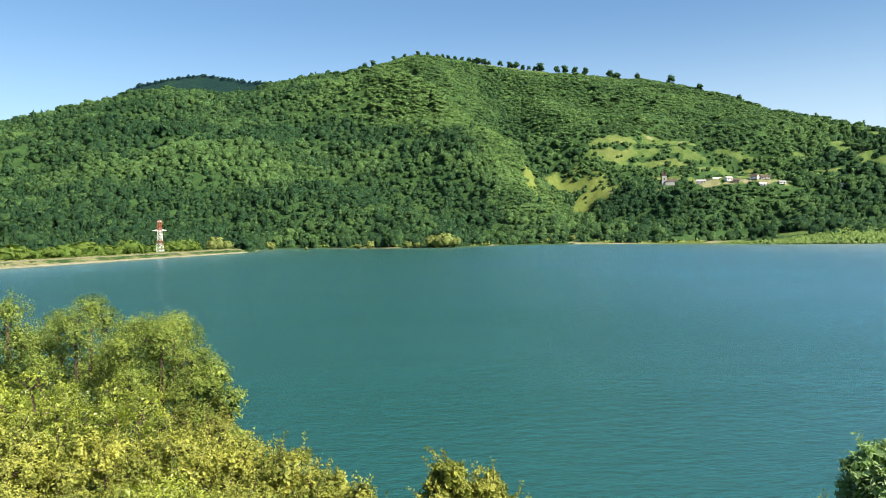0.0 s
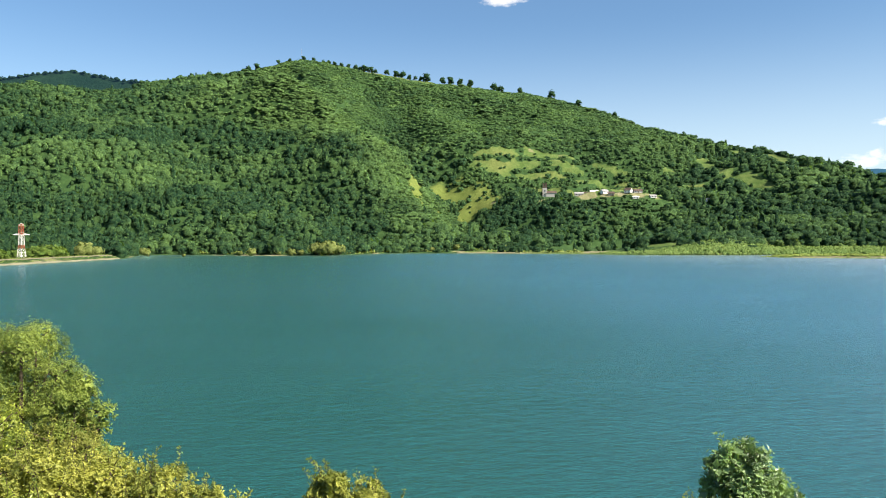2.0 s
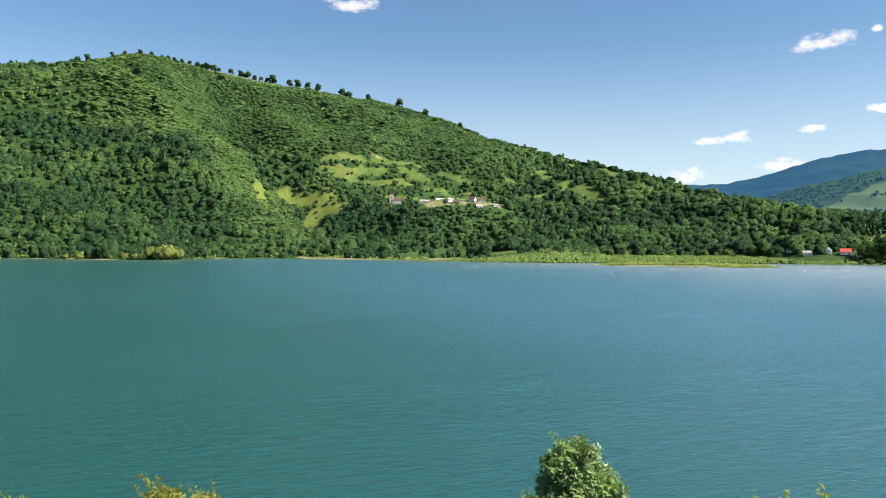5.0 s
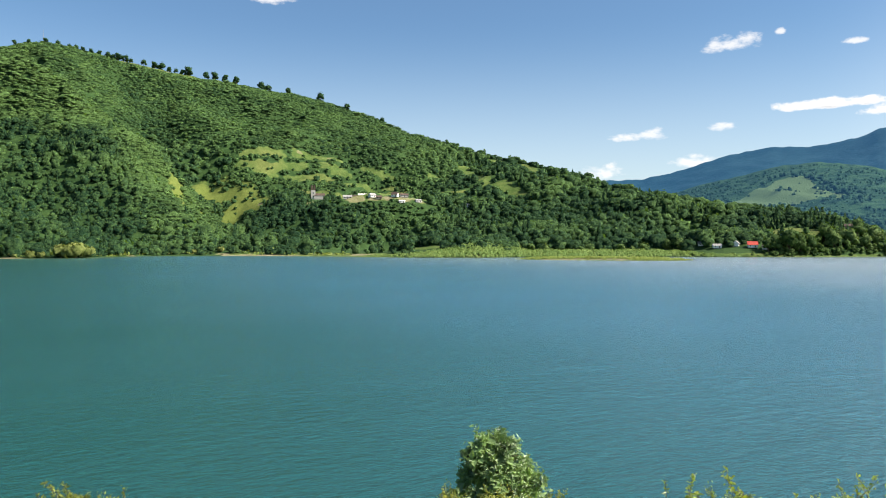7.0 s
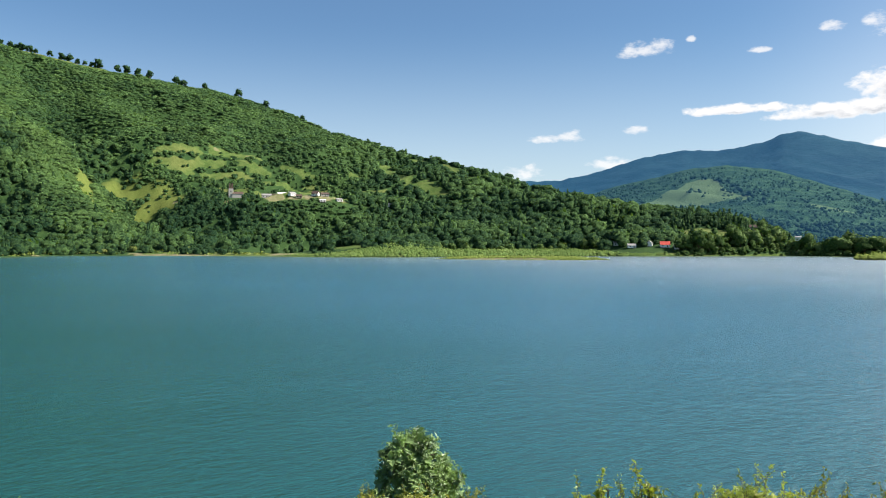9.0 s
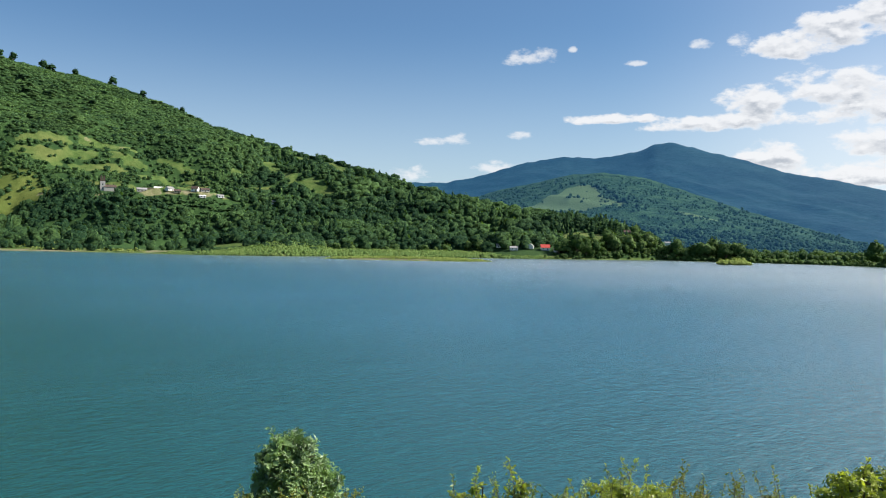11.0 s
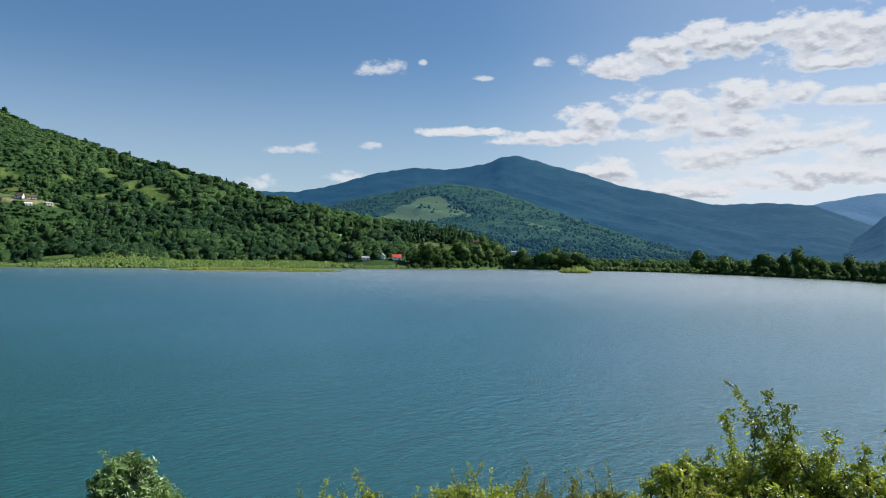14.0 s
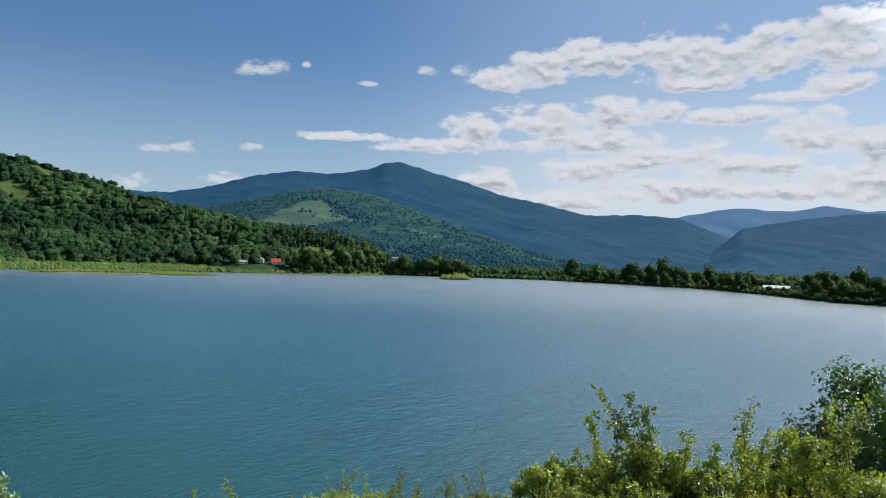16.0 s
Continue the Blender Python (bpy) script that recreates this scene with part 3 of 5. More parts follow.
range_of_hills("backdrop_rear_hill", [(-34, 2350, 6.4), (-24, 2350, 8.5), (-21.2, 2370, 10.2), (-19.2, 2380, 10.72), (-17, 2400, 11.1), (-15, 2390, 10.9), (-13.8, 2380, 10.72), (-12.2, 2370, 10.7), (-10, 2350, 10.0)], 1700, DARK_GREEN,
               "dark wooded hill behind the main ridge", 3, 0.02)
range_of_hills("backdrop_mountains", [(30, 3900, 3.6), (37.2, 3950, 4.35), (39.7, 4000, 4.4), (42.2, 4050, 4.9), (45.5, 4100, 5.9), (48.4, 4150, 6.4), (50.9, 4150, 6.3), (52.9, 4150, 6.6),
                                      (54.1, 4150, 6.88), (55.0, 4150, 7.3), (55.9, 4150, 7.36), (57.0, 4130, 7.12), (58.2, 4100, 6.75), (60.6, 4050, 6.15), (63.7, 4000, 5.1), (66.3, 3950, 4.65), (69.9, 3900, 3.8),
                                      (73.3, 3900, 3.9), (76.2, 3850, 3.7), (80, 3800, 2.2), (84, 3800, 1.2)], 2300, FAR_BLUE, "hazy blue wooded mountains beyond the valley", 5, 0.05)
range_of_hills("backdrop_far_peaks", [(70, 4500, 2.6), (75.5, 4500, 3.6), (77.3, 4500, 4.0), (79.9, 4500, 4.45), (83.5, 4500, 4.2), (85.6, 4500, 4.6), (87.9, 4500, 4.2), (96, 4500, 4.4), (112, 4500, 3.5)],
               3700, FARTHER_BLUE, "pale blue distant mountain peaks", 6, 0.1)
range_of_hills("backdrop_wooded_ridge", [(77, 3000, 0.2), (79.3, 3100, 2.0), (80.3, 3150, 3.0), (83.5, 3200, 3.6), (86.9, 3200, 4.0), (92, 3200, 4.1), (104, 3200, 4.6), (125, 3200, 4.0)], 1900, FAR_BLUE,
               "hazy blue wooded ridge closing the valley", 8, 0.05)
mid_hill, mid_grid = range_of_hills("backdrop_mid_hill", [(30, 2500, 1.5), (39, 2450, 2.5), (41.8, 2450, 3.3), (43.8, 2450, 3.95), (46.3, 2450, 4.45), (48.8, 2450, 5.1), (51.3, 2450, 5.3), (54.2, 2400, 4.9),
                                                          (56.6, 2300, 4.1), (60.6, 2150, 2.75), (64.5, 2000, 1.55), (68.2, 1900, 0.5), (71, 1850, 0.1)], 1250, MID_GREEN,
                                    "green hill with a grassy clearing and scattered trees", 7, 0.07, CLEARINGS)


# ---------------------------------------------------------------- woods
def ico():
    t = (1 + 5 ** 0.5) / 2
    v = np.array([(-1, t, 0), (1, t, 0), (-1, -t, 0), (1, -t, 0), (0, -1, t), (0, 1, t), (0, -1, -t), (0, 1, -t), (t, 0, -1), (t, 0, 1), (-t, 0, -1), (-t, 0, 1)], float)
    f = [(0, 11, 5), (0, 5, 1), (0, 1, 7), (0, 7, 10), (0, 10, 11), (1, 5, 9), (5, 11, 4), (11, 10, 2), (10, 7, 6), (7, 1, 8),
         (3, 9, 4), (3, 4, 2), (3, 2, 6), (3, 6, 8), (3, 8, 9), (4, 9, 5), (2, 4, 11), (6, 2, 10), (8, 6, 7), (9, 8, 1)]
    return v / np.linalg.norm(v[0]), np.array(f)


LUMP_V, LUMP_F = ico()


def unit(v):
    return v / (np.linalg.norm(v, axis=-1, keepdims=True) + 1e-9)


def leafy(rng, lumps, cards, size, middle=(0, 0, -0.3)):
    """A crown of lumps (x, y, z, rx, ry, rz) with loose leaf sprays over them: verts, triangles, soft normals, shade."""
    lumps, middle = np.array(lumps, float), np.array(middle, float)
    vs, fs, ns, sh, k = [], [], [], [], 0
    for lo in lumps:
        v = LUMP_V * (1 + rng.uniform(-0.2, 0.2, (len(LUMP_V), 1))) * lo[3:] * 0.86 + lo[:3]
        vs.append(v)
        ns.append(unit(0.6 * unit((v - lo[:3]) / lo[3:]) + 0.4 * unit(v - middle)))
        fs.append(LUMP_F + k)
        sh.append(np.full(len(v), rng.normal(-0.12, 0.07)))
        k += len(v)
    area = lumps[:, 3] * lumps[:, 5]
    pick = rng.choice(len(lumps), cards, p=area / area.sum())
    d = unit(rng.normal(0, 1, (cards, 3)) + np.array([0, 0, 0.35]))
    c = lumps[pick, :3] + d * lumps[pick, 3:] * rng.uniform(0.8, 1.12, (cards, 1))
    nor = unit(d + rng.normal(0, 0.34, (cards, 3)))
    a = unit(np.cross(nor, rng.normal(0, 1, (cards, 3))))
    s = np.cross(nor, a)
    ln = size * rng.uniform(0.6, 1.3, (cards, 1))
    q = np.stack([c - a * ln, c - s * ln * 0.6, c + a * ln, c + s * ln * 0.6], 1)
    q += rng.normal(0, 0.12 * size, q.shape)
    soft = unit(0.55 * d + 0.25 * unit(c - middle) + 0.35 * nor)
    vs.append(q.reshape(-1, 3))
    ns.append(np.repeat(soft, 4, 0))
    t = np.arange(cards)[:, None] * 4 + k
    fs.append(np.concatenate([t + np.array([0, 1, 2]), t + np.array([0, 2, 3])]))
    sh.append(np.repeat(rng.normal(0.05, 0.19, cards), 4))
    return np.concatenate(vs), np.concatenate(fs), np.concatenate(ns), np.concatenate(sh)


def crown_shape(rng, pointed):
    """A far tree's crown, about one wide and one tall to each side of its middle."""
    if pointed:
        lumps = [(rng.normal(0, 0.05), rng.normal(0, 0.05), -0.45, 0.62, 0.62, 0.5), (rng.normal(0, 0.05), 0, 0.05, 0.45, 0.45, 0.5), (rng.normal(0, 0.05), 0, 0.55, 0.24, 0.24, 0.5)]
        return leafy(rng, lumps, 20, 0.3)
    a = rng.uniform(0, 6.3)
    k = rng.uniform(0.2, 0.42)
    lumps = [(0, 0, -0.22, 0.8, 0.8, 0.7)]
    for i in range(2):
        b = a + i * rng.uniform(1.9, 2.8)
        w = rng.uniform(0.46, 0.62)
        lumps.append((k * math.cos(b), k * math.sin(b), rng.uniform(0.12, 0.42), w, w, rng.uniform(0.42, 0.56)))
    return leafy(rng, lumps, 13, 0.24)


def shrub_shape(rng, pointed):
    return leafy(rng, [(0, 0, -0.1, 0.95, 0.95, 0.8)], 11, 0.3)


def dot_shape(rng, pointed):
    """A crown so far off that only its outline shows."""
    return leafy(rng, [(0, 0, -0.1, 0.95, 0.95, 0.95)], 1, 0.5)


def crowns(name, p, z, radius, tall, tint, mat, label, category, rng, pointed=None, parent=None, lift=None, shape=crown_shape):
    """Very many far tree crowns as one mesh: lumpy and leafy, each of its own size, turn and tint."""
    n = len(p)
    vv, ff, nn, tt, k = [], [], [], [], 0
    kinds = rng.randint(0, 20, n)
    if pointed is not None:
        kinds = np.where(pointed, 20 + rng.randint(0, 5, n), kinds)
    a = rng.uniform(0, 2 * math.pi, n)
    for kind in range(25):
        v, f, nor, shade = shape(rng, kind >= 20)
        at = np.where(kinds == kind)[0]
        if not len(at):
            continue
        c, s = np.cos(a[at])[:, None], np.sin(a[at])[:, None]
        x, y = v[None, :, 0] * c - v[None, :, 1] * s, v[None, :, 0] * s + v[None, :, 1] * c
        nx, ny = nor[None, :, 0] * c - nor[None, :, 1] * s, nor[None, :, 0] * s + nor[None, :, 1] * c
        nz = np.broadcast_to(nor[None, :, 2], nx.shape) + (0.4 if lift is None else lift[at][:, None])
        r, h = radius[at][:, None], tall[at][:, None] * 0.5
        vv.append(np.stack([p[at, :1] + x * r, p[at, 1:2] + y * r, z[at][:, None] + h + v[None, :, 2] * h], -1).reshape(-1, 3))
        nn.append(unit(np.stack([nx, ny, nz], -1).reshape(-1, 3)))
        tt.append(np.clip(tint[at][:, None] + shade[None], 0, 1).ravel())
        ff.append((f[None] + (np.arange(len(at)) * len(v))[:, None, None] + k).reshape(-1, 3))
        k += len(at) * len(v)
    return solid(name, np.concatenate(vv), np.concatenate(ff), mat, parent, "", True, {"tint": np.concatenate(tt)}, np.concatenate(nn))


def scatter(az0, az1, r0, r1, gap, rng):
    """Points about gap metres apart in a ring sector."""
    out = []
    for r in np.arange(r0, r1, gap):
        k = gap / r
        t = np.arange(radians(az0), radians(az1), k)
        rr = r + rng.uniform(-0.5, 0.5, len(t)) * gap
        t = t + rng.uniform(-0.5, 0.5, len(t)) * k
        out.append(np.column_stack([rr * np.sin(t), rr * np.cos(t)]))
    return np.concatenate(out)


def azimuth(p):
    return np.degrees(np.arctan2(p[:, 0], p[:, 1]))


def hill_forest():
    rng = np.random.RandomState(4)
    p = np.concatenate([scatter(-32, 58, 440, 1150, 9.3, rng), scatter(-32, 56, 1150, 1780, 10.6, rng)])
    shore, az, r = to_shore(p), azimuth(p), np.hypot(p[:, 0], p[:, 1])
    crest = np.interp(az, [c[0] for c in CREST], [c[1] for c in CREST])
    dam, _ = along(p, np.array([(-245, 262), (-236, 395), (-216, 484), (-190, 611), (-178, 660)]))
    keep = (shore > np.where(az < 9, 5, 12)) & (r < crest + 18 + 110 * (az > 46)) & (dam > 26)
    zz = height(p)
    flats = ((az > 16) & (zz < 5.5)) | ((az > 43.4) & (az < 48.7) & (zz < 12) & (rng.rand(len(p)) < 0.95)) | ((az > 17.9) & (az < 24.2) & (r > 1064) & (r < 1142) & (rng.rand(len(p)) < 0.95)) | ((az > 15.4) & (az < 16.6) & (r > 1070) & (r < 1130))
    keep &= ~(flats & (rng.rand(len(p)) < 0.95))
    keep &= (crest - r > 14) | ~((az > 2.5) & (az < 14)) | (rng.rand(len(p)) < 0.1)
    # orchards and hedges round the village: more open, with smaller trees
    orchard = smooth(az, 9.5, 11) * (1 - smooth(az, 23.5, 25.5)) * smooth(r, 1150, 1175) * (1 - smooth(r, 1300, 1330))
    keep &= rng.rand(len(p)) > 0.45 * orchard
    scrub = smooth(zz, 120, 200) * smooth(az + 0.2 * rough(p, 260, 3, 11), -7, -1) * (1 - smooth(az, 22, 27))
    keep &= rng.rand(len(p)) > 0.8 * scrub
    p = p[keep]
    # the sunny spur is overgrown with low bushes, close together
    q = scatter(-5, 8.5, 1050, 1700, 6.6, rng)
    q = q[along(q, GLADE)[0] < 62]
    # bushes that break up the yellow hay meadow
    h = scatter(5.8, 12.8, 1030, 1210, 6.2, rng)
    ha, hr = azimuth(h), np.hypot(h[:, 0], h[:, 1])
    h = h[rng.rand(len(h)) < np.where((ha > 7.2) & (ha < 10.3) & (hr < 1170), 0.95, 0.4)]
    # small trees of the hedges
    o = scatter(10.4, 26, 1142, 1310, 6.4, rng)
    o = o[rng.rand(len(o)) < np.where(rough(np.column_stack([o[:, 0] * 0.5 + o[:, 1] * 0.15, o[:, 1]]), 46, 2, 12) > -0.25, 0.85, 0.35)]
    # young trees, close together, under the village and along the shore
    y = np.concatenate([scatter(11.5, 25, 1035, 1112, 6.6, rng), scatter(8, 46, 740, 1000, 6.6, rng)])
    ya, yr, ys = azimuth(y), np.hypot(y[:, 0], y[:, 1]), to_shore(y)
    y = y[((yr > 1030) & ((yr < 1078) | (ya < 17)) | ((ys < 50) & (ys > 12) & (height(y) > 5.0)))]
    p = np.vstack([p, y, q, h, o])
    low = np.arange(len(p)) >= len(p) - len(h) - len(o)
    az, r, shore = azimuth(p), np.hypot(p[:, 0], p[:, 1]), to_shore(p)
    bare = open_ground(p)
    keep = rng.rand(len(p)) > bare * np.where(low, np.where(az < 12.8, 0.86, 0.975), 0.93)
    keep &= ~((az > 18.0) & (az < 24.0) & (r > np.where(az > 21.3, 1074, 1064)) & (r < 1150) & (rng.rand(len(p)) < 0.9))
    keep &= ~((az > 43.4) & (az < 48.7) & (height(p) < 10))
    keep &= ~((az > 15.3) & (az < 16.8) & (r > 1075) & (r < 1132))
    p, az, r, bare, shore, low = p[keep], az[keep], r[keep], bare[keep], shore[keep], low[keep]
    crest = np.interp(az, [c[0] for c in CREST], [c[1] for c in CREST])
    z = height(p)
    n = len(p)
    orchard = smooth(az, 9.5, 11) * (1 - smooth(az, 23.5, 25.5)) * smooth(r, 1150, 1175) * (1 - smooth(r, 1300, 1330))
    beside_grass = open_ground(p + np.column_stack([-np.sin(np.radians(az)), -np.cos(np.radians(az))]) * -14.0) + bare
    patch = rough(p, 260, 3, 11)
    shrubby = smooth(z, 120, 240) * smooth(az + 0.2 * patch, -8, -1) * (1 - 0.8 * smooth(az, 21, 27))
    radius = np.clip(np.exp(rng.normal(1.87, 0.27, n)), 3.6, 11.0) * (1 + 0.1 * shrubby)
    tall = radius * rng.uniform(1.5, 2.1, n) * (1 - 0.36 * shrubby)
    small = np.where(low, 0.58, np.where(orchard > 0.3, 0.6, np.where(beside_grass > 0.4, 0.62, 1.0)))
    radius, tall = radius * small, tall * small * np.where(low, 0.85, 1.0)
    tall = np.where(crest - r < 25, tall * 0.7, tall)
    young = ((shore < 45) & (az > 8)) | ((az > 15.2) & (az < 23.8) & (r > 1035) & (r < 1150))
    radius, tall = np.where(young, radius * 0.7, radius), np.where(young, tall * 0.62, tall)
    clump = rough(p, 75, 2, 17)
    radius, tall = radius * (1 + 0.1 * clump), tall * (1 + 0.12 * clump)
    tint = 0.35 + 0.23 * patch + 0.14 * clump + rng.normal(0, 0.1, n) + 0.36 * shrubby * (1 - smooth(az, 9, 14) * 0.35) + 0.1 * bare + 0.16 * low
    glade = np.exp(-(along(p, GLADE)[0] / 50) ** 2)
    old = np.exp(-(along(p, OLD_TREES)[0] / 30) ** 2)
    # younger, lighter woods below the belt of old trees
    light = np.exp(-(along(p, np.array([spot(-24, 1120), spot(-19, 1110), spot(-15.1, 1116), spot(-12.5, 1172), spot(-9.4, 1218), spot(-6.2, 1192), spot(-3.3, 1180)]))[0] / 60) ** 2)
    light = np.maximum(light, 1.3 * np.exp(-(along(p, np.array([spot(-12.7, 1080), spot(-12.0, 930), spot(-11.4, 860)]))[0] / 26) ** 2))
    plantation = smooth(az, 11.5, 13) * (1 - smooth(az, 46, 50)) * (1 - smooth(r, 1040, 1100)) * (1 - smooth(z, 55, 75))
    dark_and_shade = np.maximum(old, 0.5 * plantation)
    dark_and_shade = np.maximum(dark_and_shade, 0.22 * smooth(az, 23, 31) * (1 - smooth(z, 90, 150)))
    # darker tint towards the foot of the left slope
    dark_and_shade = np.maximum(dark_and_shade, 0.85 * (1 - smooth(z, 35, 110)) * (1 - smooth(az, 3, 9)))
    # the gully's shade is painted into the tint
    dark_and_shade = np.maximum(dark_and_shade, np.exp(-(along(p, GULLY[:3])[0] / 34) ** 2))
    # painted shade on the flank beside the hay meadow; dark knolls under the village
    dark_and_shade = np.maximum(dark_and_shade, np.exp(-(along(p, np.array([spot(-1, 1080), spot(0.2, 1056), spot(1.4, 1012), spot(2.6, 970)]))[0] / 42) ** 2))
    dark_and_shade = np.maximum(dark_and_shade, 0.9 * np.exp(-(along(p, np.array([spot(13.4, 1080), spot(15.0, 1165), spot(16.4, 1100)]))[0] / 26) ** 2))
    dark_and_shade = np.maximum(dark_and_shade, 0.6 * np.exp(-(along(p, np.array([spot(26.0, 1130), spot(29.0, 1110), spot(33.0, 1060)]))[0] / 40) ** 2))
    tint = np.clip(tint + (0.52 * glade + 0.24 * light) * (1 - old) - 0.27 * dark_and_shade - 0.24 * old, 0, 1)
    tall, radius = tall * (1 - 0.2 * glade * (1 - old)) * (1 + 0.4 * old), radius * (1 - 0.1 * glade)
    pointed = (rng.rand(n) < np.where(az < -10, 0.16 * (1 - smooth(z, 60, 140)) + 0.03, np.where(az > 47.5, 0.45, 0.06))) & (bare < 0.3) & ~low
    low_seat = (az > 17) & (az < 24.6) & (r > 1035) & (r < 1112)
    tall = np.where(low_seat, np.minimum(tall, 3.6), tall)
    radius, tall = radius * (1 + 0.22 * smooth(az, 27, 34) * (1 - smooth(az, 47, 49))), tall * (1 + 0.15 * smooth(az, 27, 34) * (1 - smooth(az, 47, 49)))
    radius = np.where(pointed, radius * 0.7, radius)
    tint = np.clip(np.where(pointed, tint * 0.4, tint) - 0.06 * smooth(-az, 10, 18), 0, 1)
    flat = np.maximum(shrubby, glade)
    radius = radius * (1 + 0.32 * flat) * np.where(r > 1150, 1.14, 1.0)
    z = z - tall * (0.2 + 0.30 * flat)
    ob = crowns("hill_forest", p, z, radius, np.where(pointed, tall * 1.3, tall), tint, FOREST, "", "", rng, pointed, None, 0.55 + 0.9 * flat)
    tagged(ob, "dense green broadleaf forest with some conifers covering the hillside", "forest", kind="stuff")
    # the upper slope is grown over with low scrub
    p = scatter(-8, 28, 1180, 1745, 6.9, rng)
    az, r, z = azimuth(p), np.hypot(p[:, 0], p[:, 1]), height(p)
    crest = np.interp(az, [c[0] for c in CREST], [c[1] for c in CREST])
    scrub = smooth(z, 120, 200) * smooth(az + 0.2 * rough(p, 260, 3, 11), -7, -1) * (1 - smooth(az, 22, 27))
    keep = (rng.rand(len(p)) < scrub * 1.3) & (r < crest - np.where((az > 2.5) & (az < 14), 12, -6)) & (rng.rand(len(p)) > open_ground(p))
    p, z, az = p[keep], z[keep], az[keep]
    n = len(p)
    radius = rng.uniform(4.2, 6.6, n) * (1 + 0.1 * rough(p, 60, 2, 29))
    tall = radius * rng.uniform(0.8, 1.25, n)
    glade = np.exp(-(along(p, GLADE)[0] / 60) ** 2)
    # gully shade put into the leaf tint, plus random darker patches
    dark_and_shade = np.maximum(np.exp(-(along(p, GULLY[:3])[0] / 30) ** 2), 0.6 * smooth(rough(np.column_stack([p[:, 0] * 0.6, p[:, 1]]), 90, 2, 31), 0.35, 0.8))
    tint = np.clip(0.57 + 0.1 * rough(p, 200, 2, 33) + 0.06 * rough(p, 50, 2, 35) + rng.normal(0, 0.08, n) + 0.32 * glade - 0.3 * dark_and_shade - 0.1 * smooth(az, 14, 22), 0, 1)
    ob = crowns("scrub", p, z - 0.46 * tall, radius, tall * (1 + 0.5 * dark_and_shade), tint, SCRUB, "", "", rng, None, None, 0.9 + 0.5 * glade, shrub_shape)
    return tagged(ob, "low green scrub over the upper slope of the hill", "scrub", kind="stuff")


forest = hill_forest()


# ---------------------------------------------------------------- leaves
def leaf_quads(at, out, size, rng, slim=0.5, tilt=0.58):
    """Single leaves at the points `at`, facing about `out`: verts and faces."""
    n = len(at)
    nor = out + rng.normal(0, tilt, (n, 3))
    nor /= np.linalg.norm(nor, axis=1)[:, None] + 1e-9
    ax = np.cross(nor, rng.normal(0, 1, (n, 3)))
    ax /= np.linalg.norm(ax, axis=1)[:, None] + 1e-9
    side = np.cross(nor, ax)
    ln = (size * rng.uniform(0.65, 1.3, n))[:, None]
    tip, mid = ax * ln, ax * ln * 0.45
    fold = nor * ln * 0.12
    v = np.stack([at, at + mid + side * ln * slim * 0.5 + fold, at + tip, at + mid - side * ln * slim * 0.5 + fold], 1).reshape(-1, 3)
    return v, np.arange(4 * n).reshape(n, 4)


def sphere_points(n, rng):
    v = rng.normal(0, 1, (n, 3))
    return v / np.linalg.norm(v, axis=1)[:, None]


def spray(lobes, count, size, rng, slim=0.5, cluster=14, inner=0.25, flat=0.25):
    """Leaves in small tufts over the lobes (x, y, z, rx, ry, rz) of a crown."""
    lobes = np.array(lobes, float)
    area = (lobes[:, 3] * lobes[:, 4] + lobes[:, 3] * lobes[:, 5] + lobes[:, 4] * lobes[:, 5])
    k = max(1, count // cluster)
    pick = rng.choice(len(lobes), k, p=area / area.sum())
    dirs = sphere_points(k, rng)
    dirs[:, 2] = np.where((dirs[:, 2] < -0.35) & (rng.rand(k) < 0.7), -dirs[:, 2], dirs[:, 2])
    deep = np.where(rng.rand(k) < inner, rng.uniform(0.25, 0.8, k), rng.uniform(0.84, 1.05, k))
    centre = lobes[pick, :3] + dirs * lobes[pick, 3:] * deep[:, None]
    # a tuft lies along a twig that points outward and up
    twig = dirs + np.array([0, 0, 0.5]) + rng.normal(0, 0.5, (k, 3))
    twig /= np.linalg.norm(twig, axis=1)[:, None]
    reach = np.mean(lobes[pick, 3:], axis=1) * flat
    t = rng.uniform(-0.6, 1.0, (k, cluster))
    pts = centre[:, None] + twig[:, None] * (t * reach[:, None])[..., None] + rng.normal(0, 1, (k, cluster, 3)) * (reach * 0.33)[:, None, None]
    out = np.repeat(dirs + np.array([0, 0, 0.45]), cluster, 0)
    return leaf_quads(pts.reshape(-1, 3), out, size, rng, slim)


def shoots(starts, lengths, leaves_each, size, rng, slim=0.5, lean=0.25, droop=0.0):
    """Single upright twigs with leaves all along: points of each twig, and the leaves."""
    lines, at, out = [], [], []
    for s, ln in zip(starts, lengths):
        d = np.array([rng.normal(0, lean), rng.normal(0, lean), 1.0])
        d /= np.linalg.norm(d)
        bend = rng.normal(0, 0.25, 3) * ln
        bend[2] = -droop * ln
        pts = [np.array(s) + d * ln * t + bend * t * t for t in np.linspace(0, 1, 5)]
        lines.append(pts)
        for t in rng.uniform(0.1, 1.02, leaves_each):
            at.append(np.array(s) + d * ln * t + bend * t * t + rng.normal(0, 0.25 * size, 3))
            o = rng.normal(0, 1, 3)
            out.append(o + np.array([0, 0, 0.4]))
    v, f = leaf_quads(np.array(at), np.array(out), size, rng, slim, 0.5)
    return lines, v, f


def join(*meshes):
    vs, fs, k = [], [], 0
    for v, f in meshes:
        vs.append(v)
        fs.append(f + k)
        k += len(v)
    return np.concatenate(vs), np.concatenate(fs)


